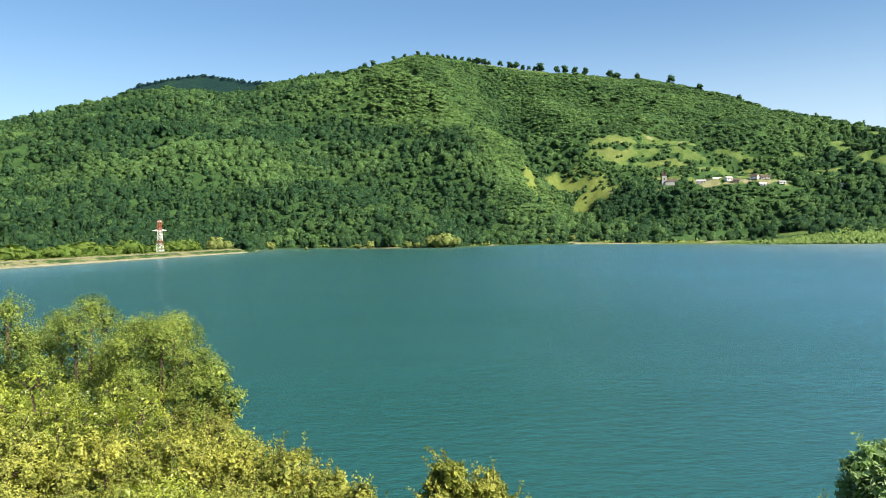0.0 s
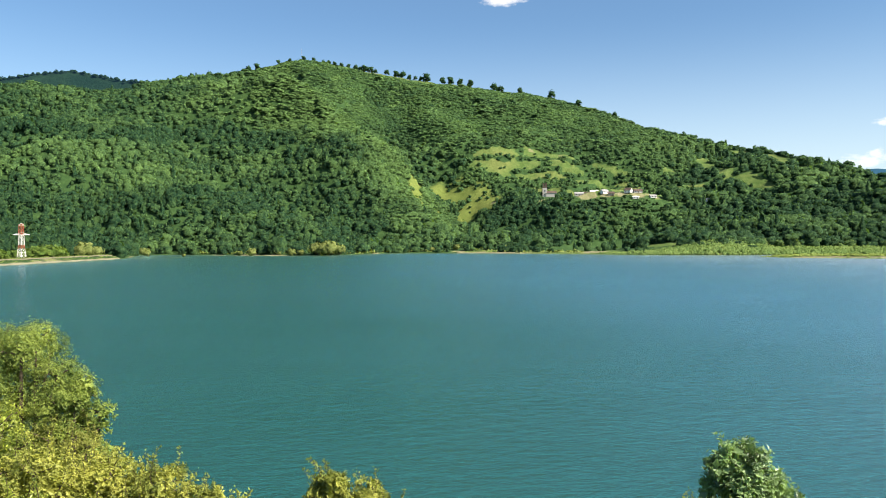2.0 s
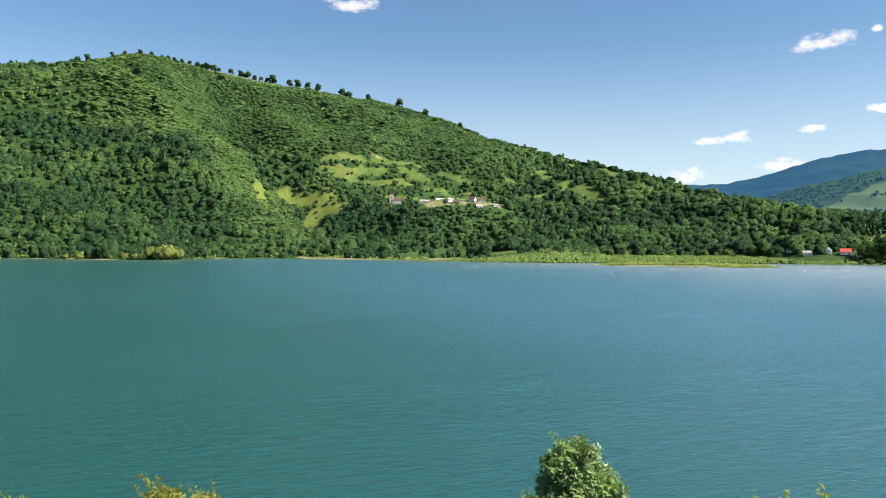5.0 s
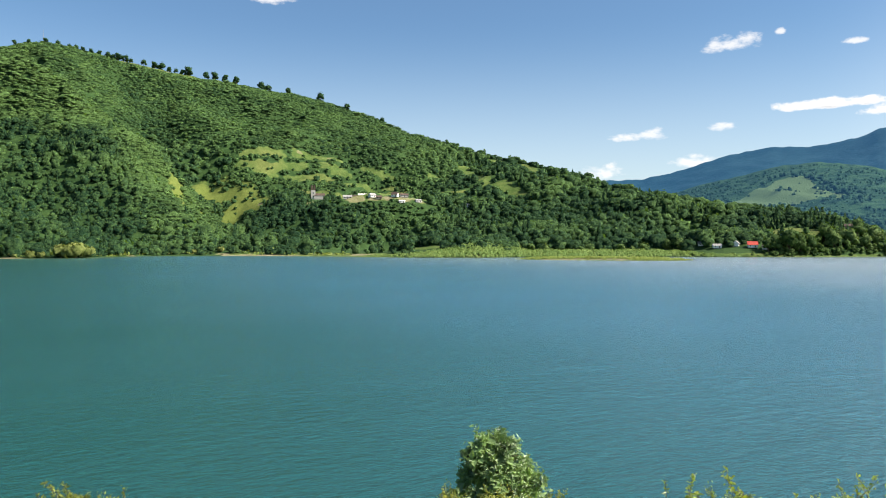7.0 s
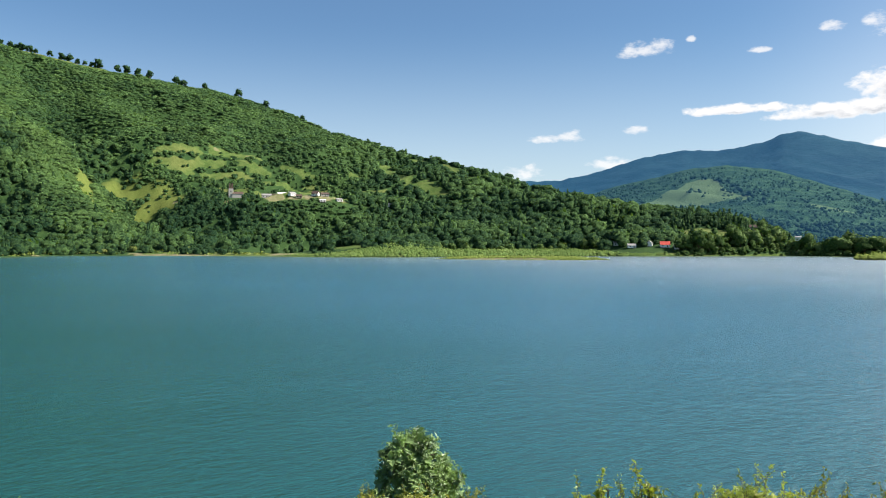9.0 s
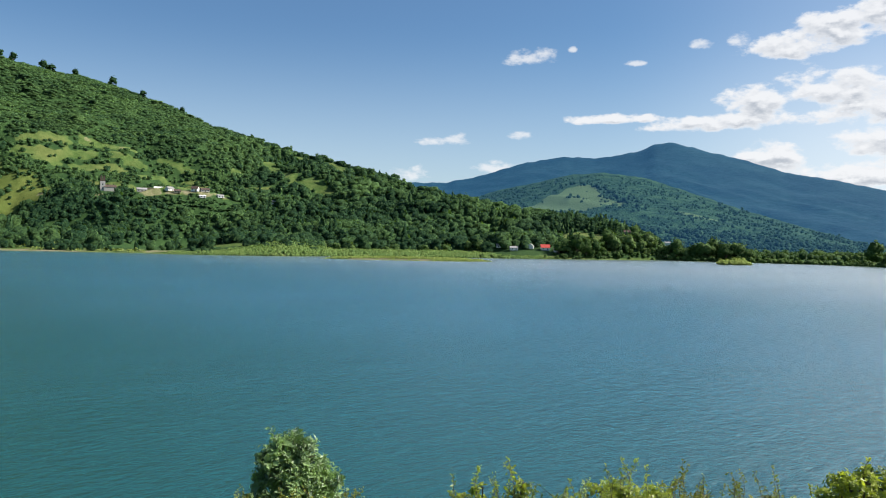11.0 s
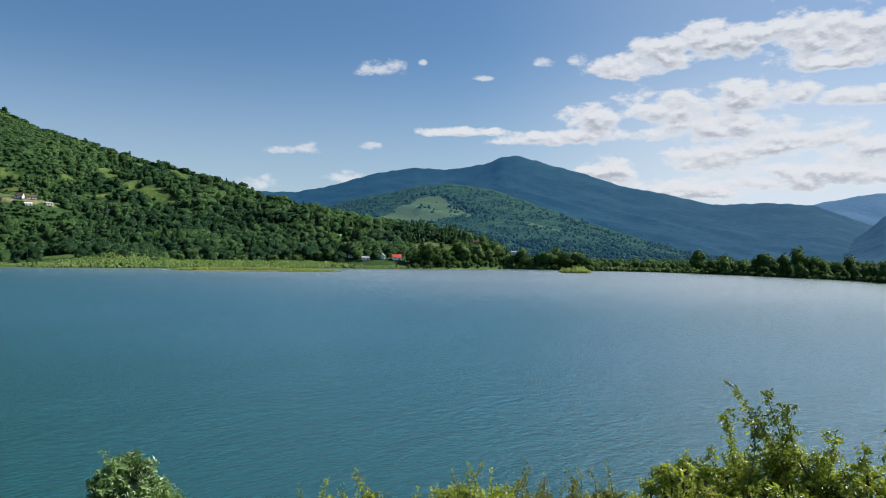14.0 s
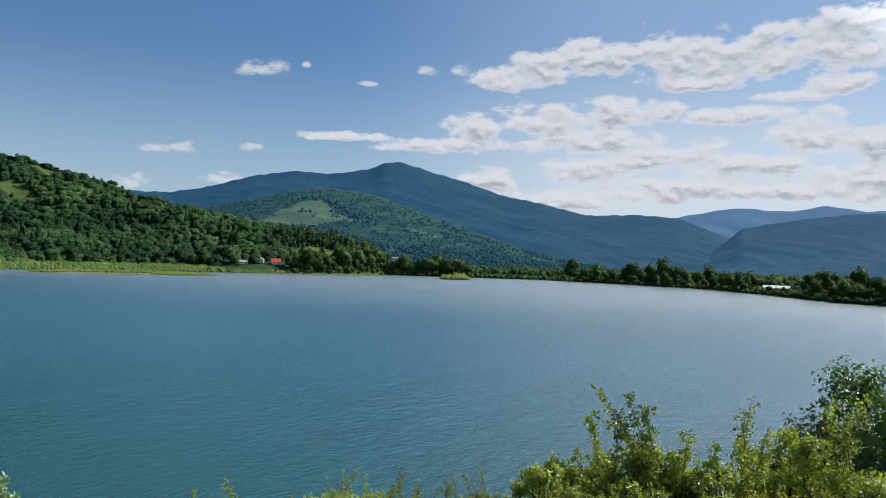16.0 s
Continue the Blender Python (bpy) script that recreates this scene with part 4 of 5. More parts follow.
# ---------------------------------------------------------------- trees on the far shores
def shore_tree(label, rng, tall=13.0, wide=5.0, at=(0, 0, 0), leaves=115, mat=SHORE_LEAF, group="", name="tree", skirt=0.33, shade_of=None):
    """A single far tree: bent trunk with limbs, and an uneven crown of leaf clumps."""
    e = thing(name, at, label, "tree", group)
    bm = bmesh.new()
    limb(bm, [(0, 0, -0.5), (0.1, 0.05, tall * 0.25), (-0.1, 0.1, tall * 0.6)], 0.32, 0.14)
    lobes = [(0, 0, tall * 0.62, wide * 0.72, wide * 0.72, tall * 0.34)]
    for i in range(6):
        a = i * 1.05 + rng.uniform(-0.3, 0.3)
        h = tall * rng.uniform(skirt, 0.8)
        k = wide * rng.uniform(0.4, 0.6)
        lobes.append((math.cos(a) * k, math.sin(a) * k, h, wide * rng.uniform(0.36, 0.55), wide * rng.uniform(0.36, 0.55), tall * rng.uniform(0.14, 0.22)))
        limb(bm, [(0, 0, tall * 0.2), (math.cos(a) * k * 0.5, math.sin(a) * k * 0.5, h * 0.75), (math.cos(a) * k, math.sin(a) * k, h)], 0.13, 0.05, 4)
    part("trunk", bm, BARK, e)
    v, f, nor, shade = leafy(rng, lobes, leaves, wide * 0.2, (0, 0, tall * 0.4))
    base = rng.uniform(0.25, 0.6) if shade_of is None else shade_of
    solid("crown", v, f, mat, e, "", True, {"tint": np.clip(base + shade, 0, 1)}, nor)
    return e


def shore_trees():
    rng = np.random.RandomState(21)
    kinds = [shore_tree("round willow with grey-green foliage on the lake shore", rng, t, w, (0, 0, -400), group="trees along the far shore", skirt=0.16)
             for t, w in ((11, 5.0), (13, 5.5), (9, 4.6), (15, 5.6), (12, 4.2), (17, 6.0))]
    pale = [shore_tree("pale round willow in front of the dark woods", rng, t, w, (0, 0, -400), 115, FAR_WILLOW, "pale willows behind the reeds", "tree", 0.14) for t, w in ((10, 5.0), (11, 6.0))]
    spots = []
    for az in np.arange(48.2, 61.5, 0.42):      # willows at the valley's end
        spots.append((az + rng.uniform(-0.15, 0.15), "shore", rng.uniform(4, 22), rng.uniform(1.35, 2.1)))
    for az in np.arange(61.8, 92, 0.5):         # the wooded bank
        low = 0.55 if 81.2 < az < 84.6 else 1.0
        spots.append((az + rng.uniform(-0.2, 0.2), "shore", rng.uniform(2, 9), low * (rng.uniform(0.35, 0.6) if az < 69 else rng.uniform(0.55, 1.0))))
    for az in np.arange(69, 94, 0.55):
        if not 81.4 < az < 84.4:
            spots.append((az + rng.uniform(-0.2, 0.2), "shore", rng.uniform(14, 50), 1.15 + 0.5 * math.sin(az * 1.9) * math.sin(az * 0.7 + 1) + rng.uniform(-0.25, 0.3)))
    for az, back, k in ((75.2, 20, 1.6), (75.8, 26, 1.9), (76.3, 22, 1.6), (72.6, 18, 1.5), (71.6, 14, 1.4), (70.6, 14, 1.3), (73.6, 20, 1.5), (79.4, 22, 1.2), (69.8, 12, 1.1), (87.6, 18, 1.3), (88.6, 16, 1.4)):
        spots.append((az, "shore", back, k))
    for az in np.arange(42.5, 61.5, 0.27):       # low willows right at the water
        if not 43.5 < az < 48.6 or rng.rand() < 0.2:
            spots.append((az + rng.uniform(-0.1, 0.1), "shore", rng.uniform(1, 8), rng.uniform(0.4, 0.75) if az > 48.4 else rng.uniform(0.28, 0.45)))
    pale_from = len(spots)
    for az in (31.0, 31.9, 33.0, 35.5, 36.2, 37.4, 38.3, 39.2, 40.0, 41.6, 42.3, 43.0, 45.5, 47.7):
        spots.append((az, "shore", rng.uniform(50, 62), rng.uniform(0.85, 1.25)))
    rr = np.arange(300, 1300, 3.0)
    for i, (az, _, back, size) in enumerate(spots):
        sh = to_shore(np.column_stack([rr * math.sin(radians(az)), rr * math.cos(radians(az))]))
        wet = np.where(sh < 0)[0][-1]
        inland = np.where((np.arange(len(rr)) > wet) & (sh >= back))[0]
        r = rr[inland[0]] if len(inland) else rr[wet] + back
        x, y = spot(az, r)
        kind = pale[rng.randint(0, 2)] if i >= pale_from + 2 or (az < 61.5 and rng.rand() < 0.55) else kinds[rng.randint(0, 6)]
        m = pose(x, y, ground_z(x, y) - 0.1, 0, 0, rng.uniform(0, 360)) @ Matrix.Diagonal((size, size, size * rng.uniform(0.85, 1.05), 1))
        if i < 6:
            kinds[i].matrix_basis = m
        elif 0 <= i - pale_from < 2:
            pale[i - pale_from].matrix_basis = m
        else:
            c = copy_thing(kind, m)
            c.matrix_basis = m
    return kinds


shore_kinds = shore_trees()


def ridge_trees():
    """Single trees that stand in a row on the hill's crest."""
    rng = np.random.RandomState(5)
    spots = [(1.6, 9), (2.15, 10), (2.75, 12), (3.3, 11), (4.4, 10), (5.1, 11), (5.6, 12), (6.05, 9), (6.9, 8), (7.36, 15), (8.5, 12), (9.1, 13), (9.8, 12), (10.55, 13),
             (12.3, 13), (12.8, 11), (16.5, 14), (-3.4, 9), (-2.6, 8), (-4.9, 12), (-5.5, 12), (-5.9, 9), (-8.2, 10), (-9.4, 9), (0.6, 9), (1.1, 8), (3.6, 8), (14.2, 10), (18.4, 11), (21.0, 9), (-1.6, 9), (-0.9, 8), (-0.2, 8), (0.2, 9), (2.45, 9), (3.0, 10), (5.35, 8), (6.5, 8), (7.1, 9), (12.55, 9)]
    first = [shore_tree("dark round broadleaf tree on the grassy crest of the hill", rng, 12, 4.6, (0, 0, -400), 80, FOREST, "trees along the crest", "tree", 0.16, 0.08) for _ in range(3)]
    for i, (az, tall) in enumerate(spots):
        r = float(np.interp(az, [c[0] for c in CREST], [c[1] for c in CREST])) - 4
        x, y = spot(az, r)
        k = tall / 12 * 1.45
        m = pose(x, y, ground_z(x, y) - 1.2, 0, 0, rng.uniform(0, 360)) @ Matrix.Diagonal((k * 1.25, k * 1.25, k, 1))
        ob = first[i] if i < 3 else copy_thing(first[rng.randint(0, 3)], m)
        ob.matrix_basis = m


ridge_trees()


def valley_woods():
    rng = np.random.RandomState(9)
    p = np.concatenate([scatter(49, 98, 560, 1250, 12.5, rng), scatter(46, 72, 1250, 1560, 17.0, rng)])
    shore, az, r = to_shore(p), np.degrees(np.arctan2(p[:, 0], p[:, 1])), np.hypot(p[:, 0], p[:, 1])
    keep = (shore > np.where(az > 62, 45, 24)) & (height(p) < 14) & (rng.rand(len(p)) < np.where(r > 1250, 0.6, 0.5)) & (open_ground(p) < 0.4)
    keep &= ~((np.abs(az - 82.8) < 1.5) & (r < 660))
    p, az = p[keep], az[keep]
    n = len(p)
    radius = rng.uniform(3.6, 6.4, n)
    ob = crowns("valley_woods", p, height(p) - 0.3, radius, radius * rng.uniform(1.7, 2.4, n), np.clip(0.34 + rng.normal(0, 0.17, n) + 0.12 * rough(p, 120, 2, 3), 0, 1), SHORE_LEAF, "", "", rng, None, None, None, shrub_shape)
    tagged(ob, "dark green woods on the flat valley floor behind the shore", "woods", kind="stuff")
    # scattered trees on the green hill behind
    az, u, grid = mid_grid
    pts = grid[:, 2:38].reshape(-1, 3)
    n = 9500
    q = pts[rng.choice(len(pts), n)] + np.column_stack([rng.uniform(-16, 16, (n, 2)), np.zeros(n)])
    qa, qr = azimuth(q), np.hypot(q[:, 0], q[:, 1])
    lawn = np.zeros(n)
    for a0, r0, a1, r1, wide in CLEARINGS:
        lawn = np.maximum(lawn, smooth(1 - (along(q[:, :2], np.array([spot(a0, r0), spot(a1, r1)]))[0] / wide) ** 2, -0.1, 0.2))
    belt = np.exp(-(along(q[:, :2], np.array([spot(48.4, 2200), spot(49.6, 2250), spot(50.8, 2180), spot(52.4, 1990)]))[0] / 26) ** 2)
    belt = np.maximum(belt, np.exp(-(along(q[:, :2], np.array([spot(52.4, 1990), spot(53.5, 1880)]))[0] / 50) ** 2))
    belt = np.maximum(belt, 0.9 * np.exp(-(along(q[:, :2], np.array([spot(54.0, 1500), spot(58.0, 1500), spot(62.0, 1470)]))[0] / 85) ** 2))
    belt = np.maximum(belt, np.exp(-(along(q[:, :2], np.array([spot(49.2, 1960), spot(50.1, 1890)]))[0] / 15) ** 2))
    wood = np.maximum(belt, np.maximum(1 - smooth(qa, 44.5, 47.5), smooth(1700 - qr, 0, 150)))
    share = np.maximum(0.3 + 0.5 * smooth(rough(q[:, :2], 150, 3, 14), -0.2, 0.4), wood)
    keep = rng.rand(n) < share * (1 - 0.97 * lawn * (1 - belt))
    q, belt, qa, wood = q[keep], belt[keep], qa[keep], wood[keep]
    n = len(q)
    radius = rng.uniform(2.4, 4.8, n) * (1 + 0.6 * belt)
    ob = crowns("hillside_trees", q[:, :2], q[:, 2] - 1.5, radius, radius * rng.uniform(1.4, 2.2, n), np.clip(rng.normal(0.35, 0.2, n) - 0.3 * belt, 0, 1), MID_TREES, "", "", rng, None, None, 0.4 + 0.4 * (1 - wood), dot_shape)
    tagged(ob, "scattered hazy dark trees on the far green hill", "trees", kind="stuff")
    # the crest of the dark hill behind is wooded too
    q = scatter(-23, -10, 2290, 2420, 12, rng)
    s = np.interp(azimuth(q), [-24, -21.2, -19.2, -17, -15, -13.8, -12.2, -10], [8.5, 10.2, 10.72, 11.1, 10.9, 10.72, 10.7, 10.0])
    c = np.interp(azimuth(q), [-24, -17, -10], [2350, 2400, 2350])
    keep = np.abs(np.hypot(q[:, 0], q[:, 1]) - c) < 16
    q, s, c = q[keep], s[keep], c[keep]
    radius = rng.uniform(4, 8, len(q))
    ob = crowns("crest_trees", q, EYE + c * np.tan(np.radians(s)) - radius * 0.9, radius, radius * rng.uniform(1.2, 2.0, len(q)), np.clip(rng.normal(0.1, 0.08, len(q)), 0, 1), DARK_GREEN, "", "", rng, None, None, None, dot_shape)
    tagged(ob, "dark woods along the crest of the rear hill", "trees", kind="stuff")


# a faint bluish emission imitates haze in front of these trees
MID_TREES = far_haze_material("hazed_mid_hill_trees", (0.011, 0.038, 0.025), (0.034, 0.080, 0.038), HAZE_GLOW, 0.092, 0.05)
valley_woods()


# ---------------------------------------------------------------- reeds and shore bushes
def reeds(name, p, tall, label, rng, mat=REED, wide=0.8):
    """Soft upright growth at the points p: many small slanting blades at all heights."""
    n, each = len(p), 5
    tall = np.repeat(tall * (1 + 0.25 * rough(p, 14, 2, 5)), each)
    k = n * each
    share = rng.uniform(0.25, 1.0, k)
    base = np.repeat(np.column_stack([p, height(p)]), each, 0) + np.column_stack([rng.normal(0, 0.8, (k, 2)), tall * share * 0.7 - 0.2])
    lean = unit(np.column_stack([rng.normal(0, 0.45, (k, 2)), np.full(k, 1.0)]))
    side = unit(np.cross(lean, rng.normal(0, 1, (k, 3)))) * (wide * rng.uniform(0.5, 1.2, k))[:, None]
    ln = np.minimum(tall * 0.45, 1.9)[:, None] * rng.uniform(0.7, 1.3, (k, 1))
    v = np.stack([base - side * 0.3, base + lean * ln * 0.5 + side * 0.5, base + lean * ln, base + lean * ln * 0.5 - side * 0.5], 1)
    nor = unit(np.column_stack([rng.normal(0, 0.16, (k, 2)) + np.array([0.15, -0.55]), np.full(k, 0.35) + share * 0.6]))
    ob = solid(name, v.reshape(-1, 3), np.arange(4 * k).reshape(-1, 4), mat, None, "", True, None, np.repeat(nor, 4, 0))
    return tagged(ob, label, "reeds", kind="stuff")


def all_reeds():
    rng = np.random.RandomState(31)
    p = scatter(19, 48, 640, 900, 1.7, rng)
    s, az = to_shore(p), np.degrees(np.arctan2(p[:, 0], p[:, 1]))
    belt = np.interp(az, [19, 20.5, 23, 26, 36, 42, 44, 48], [3, 16, 12, 40, 50, 40, 10, 4])
    keep = (s > -1.5) & (s < belt) & (rng.rand(len(p)) < 0.95)
    p, s, az = p[keep], s[keep], az[keep]
    tall = np.interp(az, [19, 21.5, 24, 28, 40, 44, 48], [0.8, 2.4, 5.8, 7.0, 6.8, 5.6, 4.2]) * (0.5 + 0.5 * smooth(s, 0, 12)) * (1 + 0.12 * rough(p, 22, 2, 6)) * rng.uniform(0.8, 1.12, len(p))
    sel = rng.rand(len(p)) < 0.48
    w = rng.uniform(0.9, 1.7, sel.sum())
    bed = crowns("reed_bed", p[sel], height(p[sel]) - 0.4, w * 1.45, tall[sel] * 1.0, np.clip(rng.normal(0.55, 0.13, sel.sum()) + 0.15 * rough(p[sel], 40, 2, 4), 0, 1), REED_SOFT, "", "", rng, None, None, np.full(sel.sum(), 0.8), shrub_shape)
    tagged(bed, "dense pale green reed bed along the lake shore", "reeds", kind="stuff")
    q = scatter(30, 62, 540, 820, 2.1, rng)
    z = height(q)
    keep = (z > 0.05) & (to_shore(q) < -3) & (z < 3)
    q, z = q[keep], z[keep]
    dry = np.exp(-(along(q, np.array([(352, 538), (398, 503)]))[0] / 9) ** 2)
    keep = rng.rand(len(q)) > dry * 1.2
    q = q[keep]
    az = np.degrees(np.arctan2(q[:, 0], q[:, 1]))
    tall = np.where(az > 52, 7.8, 2.4) * rng.uniform(0.6, 1.2, len(q)) * (0.4 + 0.6 * smooth(height(q), 0.0, 0.7))
    far = az > 52
    for name, sel, label in (("islet_bed", far, "dense bright green growth on a small islet"), ("spit_bed", ~far, "low dense sedge on a flat spit")):
        sel = sel & (rng.rand(len(q)) < 0.7)
        w = np.clip(0.6 * tall[sel], 1.4, 2.4)
        bed = crowns(name, q[sel], height(q[sel]) - 0.3, w, tall[sel] * 0.95, np.clip(rng.normal(0.7, 0.15, sel.sum()), 0, 1), SEDGE, "", "", rng, None, None, np.full(sel.sum(), 1.6), shrub_shape)
        tagged(bed, label, "reeds", kind="stuff")
    # low growth on the stone-faced spit and along the wooded shore
    line = np.array([(-245, 262), (-236, 395), (-216, 484), (-190, 611), (-178, 660)])
    g = scatter(-44, -13, 330, 700, 3.0, rng)
    d, _ = along(g, line)
    keep = (d < 11) & (height(g) > 0.3)
    reeds("bank_grass", g[keep], rng.uniform(0.3, 0.8, keep.sum()), "short yellowish grass on the stone bank", rng, REED, 2.0)
    w = scatter(-10, 19, 720, 890, 3.2, rng)
    s = to_shore(w)
    keep = (s > 3) & (s < 16) & (rng.rand(len(w)) < 0.45) & (rough(w, 60, 2, 2) > -0.25)
    reeds("shore_thicket", w[keep], rng.uniform(1.0, 3.6, keep.sum()), "low pale green thicket at the foot of the woods", rng, REED, 2.2)


all_reeds()


def bank_thicket():
    """Dense low growth down to the water along the wooded bank."""
    rng = np.random.RandomState(61)
    p = np.concatenate([scatter(60.5, 97, 480, 1010, 3.4, rng), scatter(48, 61, 780, 930, 4.5, rng)])
    s, az = to_shore(p), np.degrees(np.arctan2(p[:, 0], p[:, 1]))
    keep = (s > 0.3) & (s < np.where(az < 61, 10, 22)) & (rng.rand(len(p)) < np.where(s < 7, 0.9, 0.35))
    p, s = p[keep], s[keep]
    n = len(p)
    radius = rng.uniform(1.6, 3.4, n)
    ob = crowns("bank_thicket", p, height(p) - 0.5, radius, radius * rng.uniform(1.3, 2.2, n), np.clip(rng.normal(0.35, 0.16, n) + 0.4 * (azimuth(p) > 61) * (azimuth(p) < 69.5), 0, 1), SHORE_LEAF, "", "", rng, None, None, None, shrub_shape)
    tagged(ob, "dense dark green thicket down to the water's edge", "thicket", kind="stuff")


bank_thicket()


def shore_bush(at, wide, tall, label, rng, mat, group):
    e = thing("bush", at, label, "bush", group)
    bm = bmesh.new()
    lobes = []
    for i in range(6):
        a = i * 1.05 + rng.uniform(-0.3, 0.3)
        k = wide * rng.uniform(0.2, 0.55)
        lobes.append((math.cos(a) * k, math.sin(a) * k, tall * rng.uniform(0.35, 0.62), wide * 0.45, wide * 0.45, tall * rng.uniform(0.3, 0.42)))
        limb(bm, [(0, 0, -0.3), (math.cos(a) * k, math.sin(a) * k, tall * 0.5)], 0.10, 0.04, 4)
    part("stem", bm, BARK, e)
    v, f, nor, shade = leafy(rng, lobes, 110, wide * 0.2, (0, 0, tall * 0.3))
    solid("foliage", v, f, mat, e, "", True, {"tint": np.clip(0.5 + shade, 0, 1)}, nor)
    return e


BANK_BUSH = foliage("bank_bush_leaves", (0.045, 0.105, 0.02), (0.19, 0.265, 0.055), 0.25, "tint", 0.7, 0.1)
PALE_BUSH = foliage("pale_willow_leaves", (0.11, 0.16, 0.04), (0.30, 0.33, 0.11), 0.25, "tint", 0.7, 0.1)


def shore_bushes():
    rng = np.random.RandomState(41)
    line = np.array([(-246, 300), (-236, 395), (-216, 484), (-190, 611), (-178, 660)])
    first = [shore_bush((0, 0, -300), 4.6, 4.6, "light green leafy bush on the stone-faced bank", rng, BANK_BUSH, "bushes on the bank") for _ in range(4)]
    spots = []
    for t in np.arange(0.35, 3.4, 0.085):
        i = int(t)
        q = line[i] + (line[i + 1] - line[i]) * (t - i)
        spots.append((q[0] - rng.uniform(9, 24), q[1] + rng.uniform(-4, 4), rng.choice([1.0, 1.4, 1.8, 2.3, 2.7])))
    spots += [(*spot(-25.0, 560), 3.3), (*spot(-24.2, 575), 2.4)]
    for i, (x, y, k) in enumerate(spots):
        m = pose(x, y, ground_z(x, y) - 0.1, 0, 0, rng.uniform(0, 360)) @ Matrix.Diagonal((k, k, k * rng.uniform(0.75, 1.0), 1))
        ob = first[i] if i < 4 else copy_thing(first[rng.randint(0, 4)], m)
        ob.matrix_basis = m
    pale = shore_bush((0, 0, -300), 6.0, 7.0, "pale grey-green willow bush on a gravel spit", rng, PALE_BUSH, "willow bushes on the gravel")
    more = [(0.1, 744, 2.1), (-0.75, 746, 1.8), (0.85, 748, 1.5), (-2.6, 748, 0.95), (-5.4, 756, 1.1), (-3.6, 756, 0.8), (-1.9, 746, 0.85), (24.9, 812, 0.9), (-6.2, 757, 0.7), (13.0, 830, 0.7), (16.5, 800, 0.6), (-16.4, 700, 1.9), (-15.6, 705, 1.3), (-12.6, 790, 1.2), (-10.0, 714, 0.4), (9.5, 830, 0.9), (7.6, 828, 0.7)]
    for i, (az, r, k) in enumerate(more):
        x, y = spot(az, r)
        m = pose(x, y, max(ground_z(x, y), 0.0) - 0.1, 0, 0, rng.uniform(0, 360)) @ Matrix.Diagonal((k, k, k, 1))
        ob = pale if i == 0 else copy_thing(pale, m)
        ob.matrix_basis = m


shore_bushes()


# ---------------------------------------------------------------- mast and houses
def mast():
    x, y = spot(-20.05, 603)
    z = ground_z(x, y)
    e = thing("lattice_mast", (x, y, z), "red and white painted lattice mast with cross arms", "mast", turn=20)
    tall = 15.5 + 603 * math.tan(radians(1.05)) - z
    for name, lo, hi, mat in (("lower_section", 0.0, 0.30, WHITE), ("band", 0.30, 0.40, RED), ("middle_section", 0.40, 0.68, WHITE), ("upper_section", 0.68, 1.0, RED)):
        bm = bmesh.new()
        for i in range(4):
            c, s = math.cos(i * math.pi / 2), math.sin(i * math.pi / 2)
            c2, s2 = math.cos((i + 1) * math.pi / 2), math.sin((i + 1) * math.pi / 2)
            wide = lambda t: 2.9 - 1.0 * min(t / 0.45, 1.0) - 0.45 * t
            a, b = wide(lo), wide(hi)
            beam(bm, (c * a, s * a, lo * tall), (c * b, s * b, hi * tall), 0.15, 0.13)
            steps = max(1, round((hi - lo) / 0.1))
            for k in range(steps):
                t0, t1 = lo + (hi - lo) * k / steps, lo + (hi - lo) * (k + 1) / steps
                beam(bm, (c * wide(t0), s * wide(t0), t0 * tall), (c2 * wide(t1), s2 * wide(t1), t1 * tall), 0.08)
                beam(bm, (c2 * wide(t0), s2 * wide(t0), t0 * tall), (c * wide(t1), s * wide(t1), t1 * tall), 0.08)
                beam(bm, (c * wide(t1), s * wide(t1), t1 * tall), (c2 * wide(t1), s2 * wide(t1), t1 * tall), 0.09)
        part(name, bm, mat, e)
    for h, w in ((0.70, 5.0), (0.97, 1.6)):
        bm = bmesh.new()
        beam(bm, (-w, 0, h * tall), (w, 0, h * tall), 0.22)
        beam(bm, (-w, 0, h * tall), (0, 0, h * tall + 1.4), 0.12)
        beam(bm, (w, 0, h * tall), (0, 0, h * tall + 1.4), 0.12)
        part("cross_arm", bm, WHITE, e)


mast()


def embankment():
    """Stone facing on the lake side of the spit, with a kerb along its upper edge."""
    line = np.array([(-245, 262), (-236, 395), (-216, 484), (-190, 611), (-178, 660)], float)
    at = np.concatenate([line[i] + (line[i + 1] - line[i]) * np.linspace(0, 1, 24, endpoint=False)[:, None] for i in range(4)] + [line[-1:]])
    way_on = unit(np.gradient(at, axis=0))
    out = np.column_stack([way_on[:, 1], -way_on[:, 0]])
    wob = 0.15 * rough(at, 30, 2, 3)
    n = len(at)
    base = thing("embankment", (0, 0, 0), "low stone kerbs along a grassy lake embankment", "embankment", kind="structure")
    for name, prof in (("upper_kerb", [(5.6, 3.0), (5.6, 3.5), (6.4, 3.5), (6.4, 2.7)]), ("lower_kerb", [(11.6, 0.5), (11.6, 1.0), (12.6, 0.9), (13.4, -0.5)])):
        verts = np.concatenate([np.column_stack([at + out * (d + wob[:, None]), np.full(n, z) + wob]) for d, z in prof])
        faces = [(j * n + i, j * n + i + 1, (j + 1) * n + i + 1, (j + 1) * n + i) for j in range(len(prof) - 1) for i in range(n - 1)]
        solid(name, verts, faces, KERB, base)


embankment()


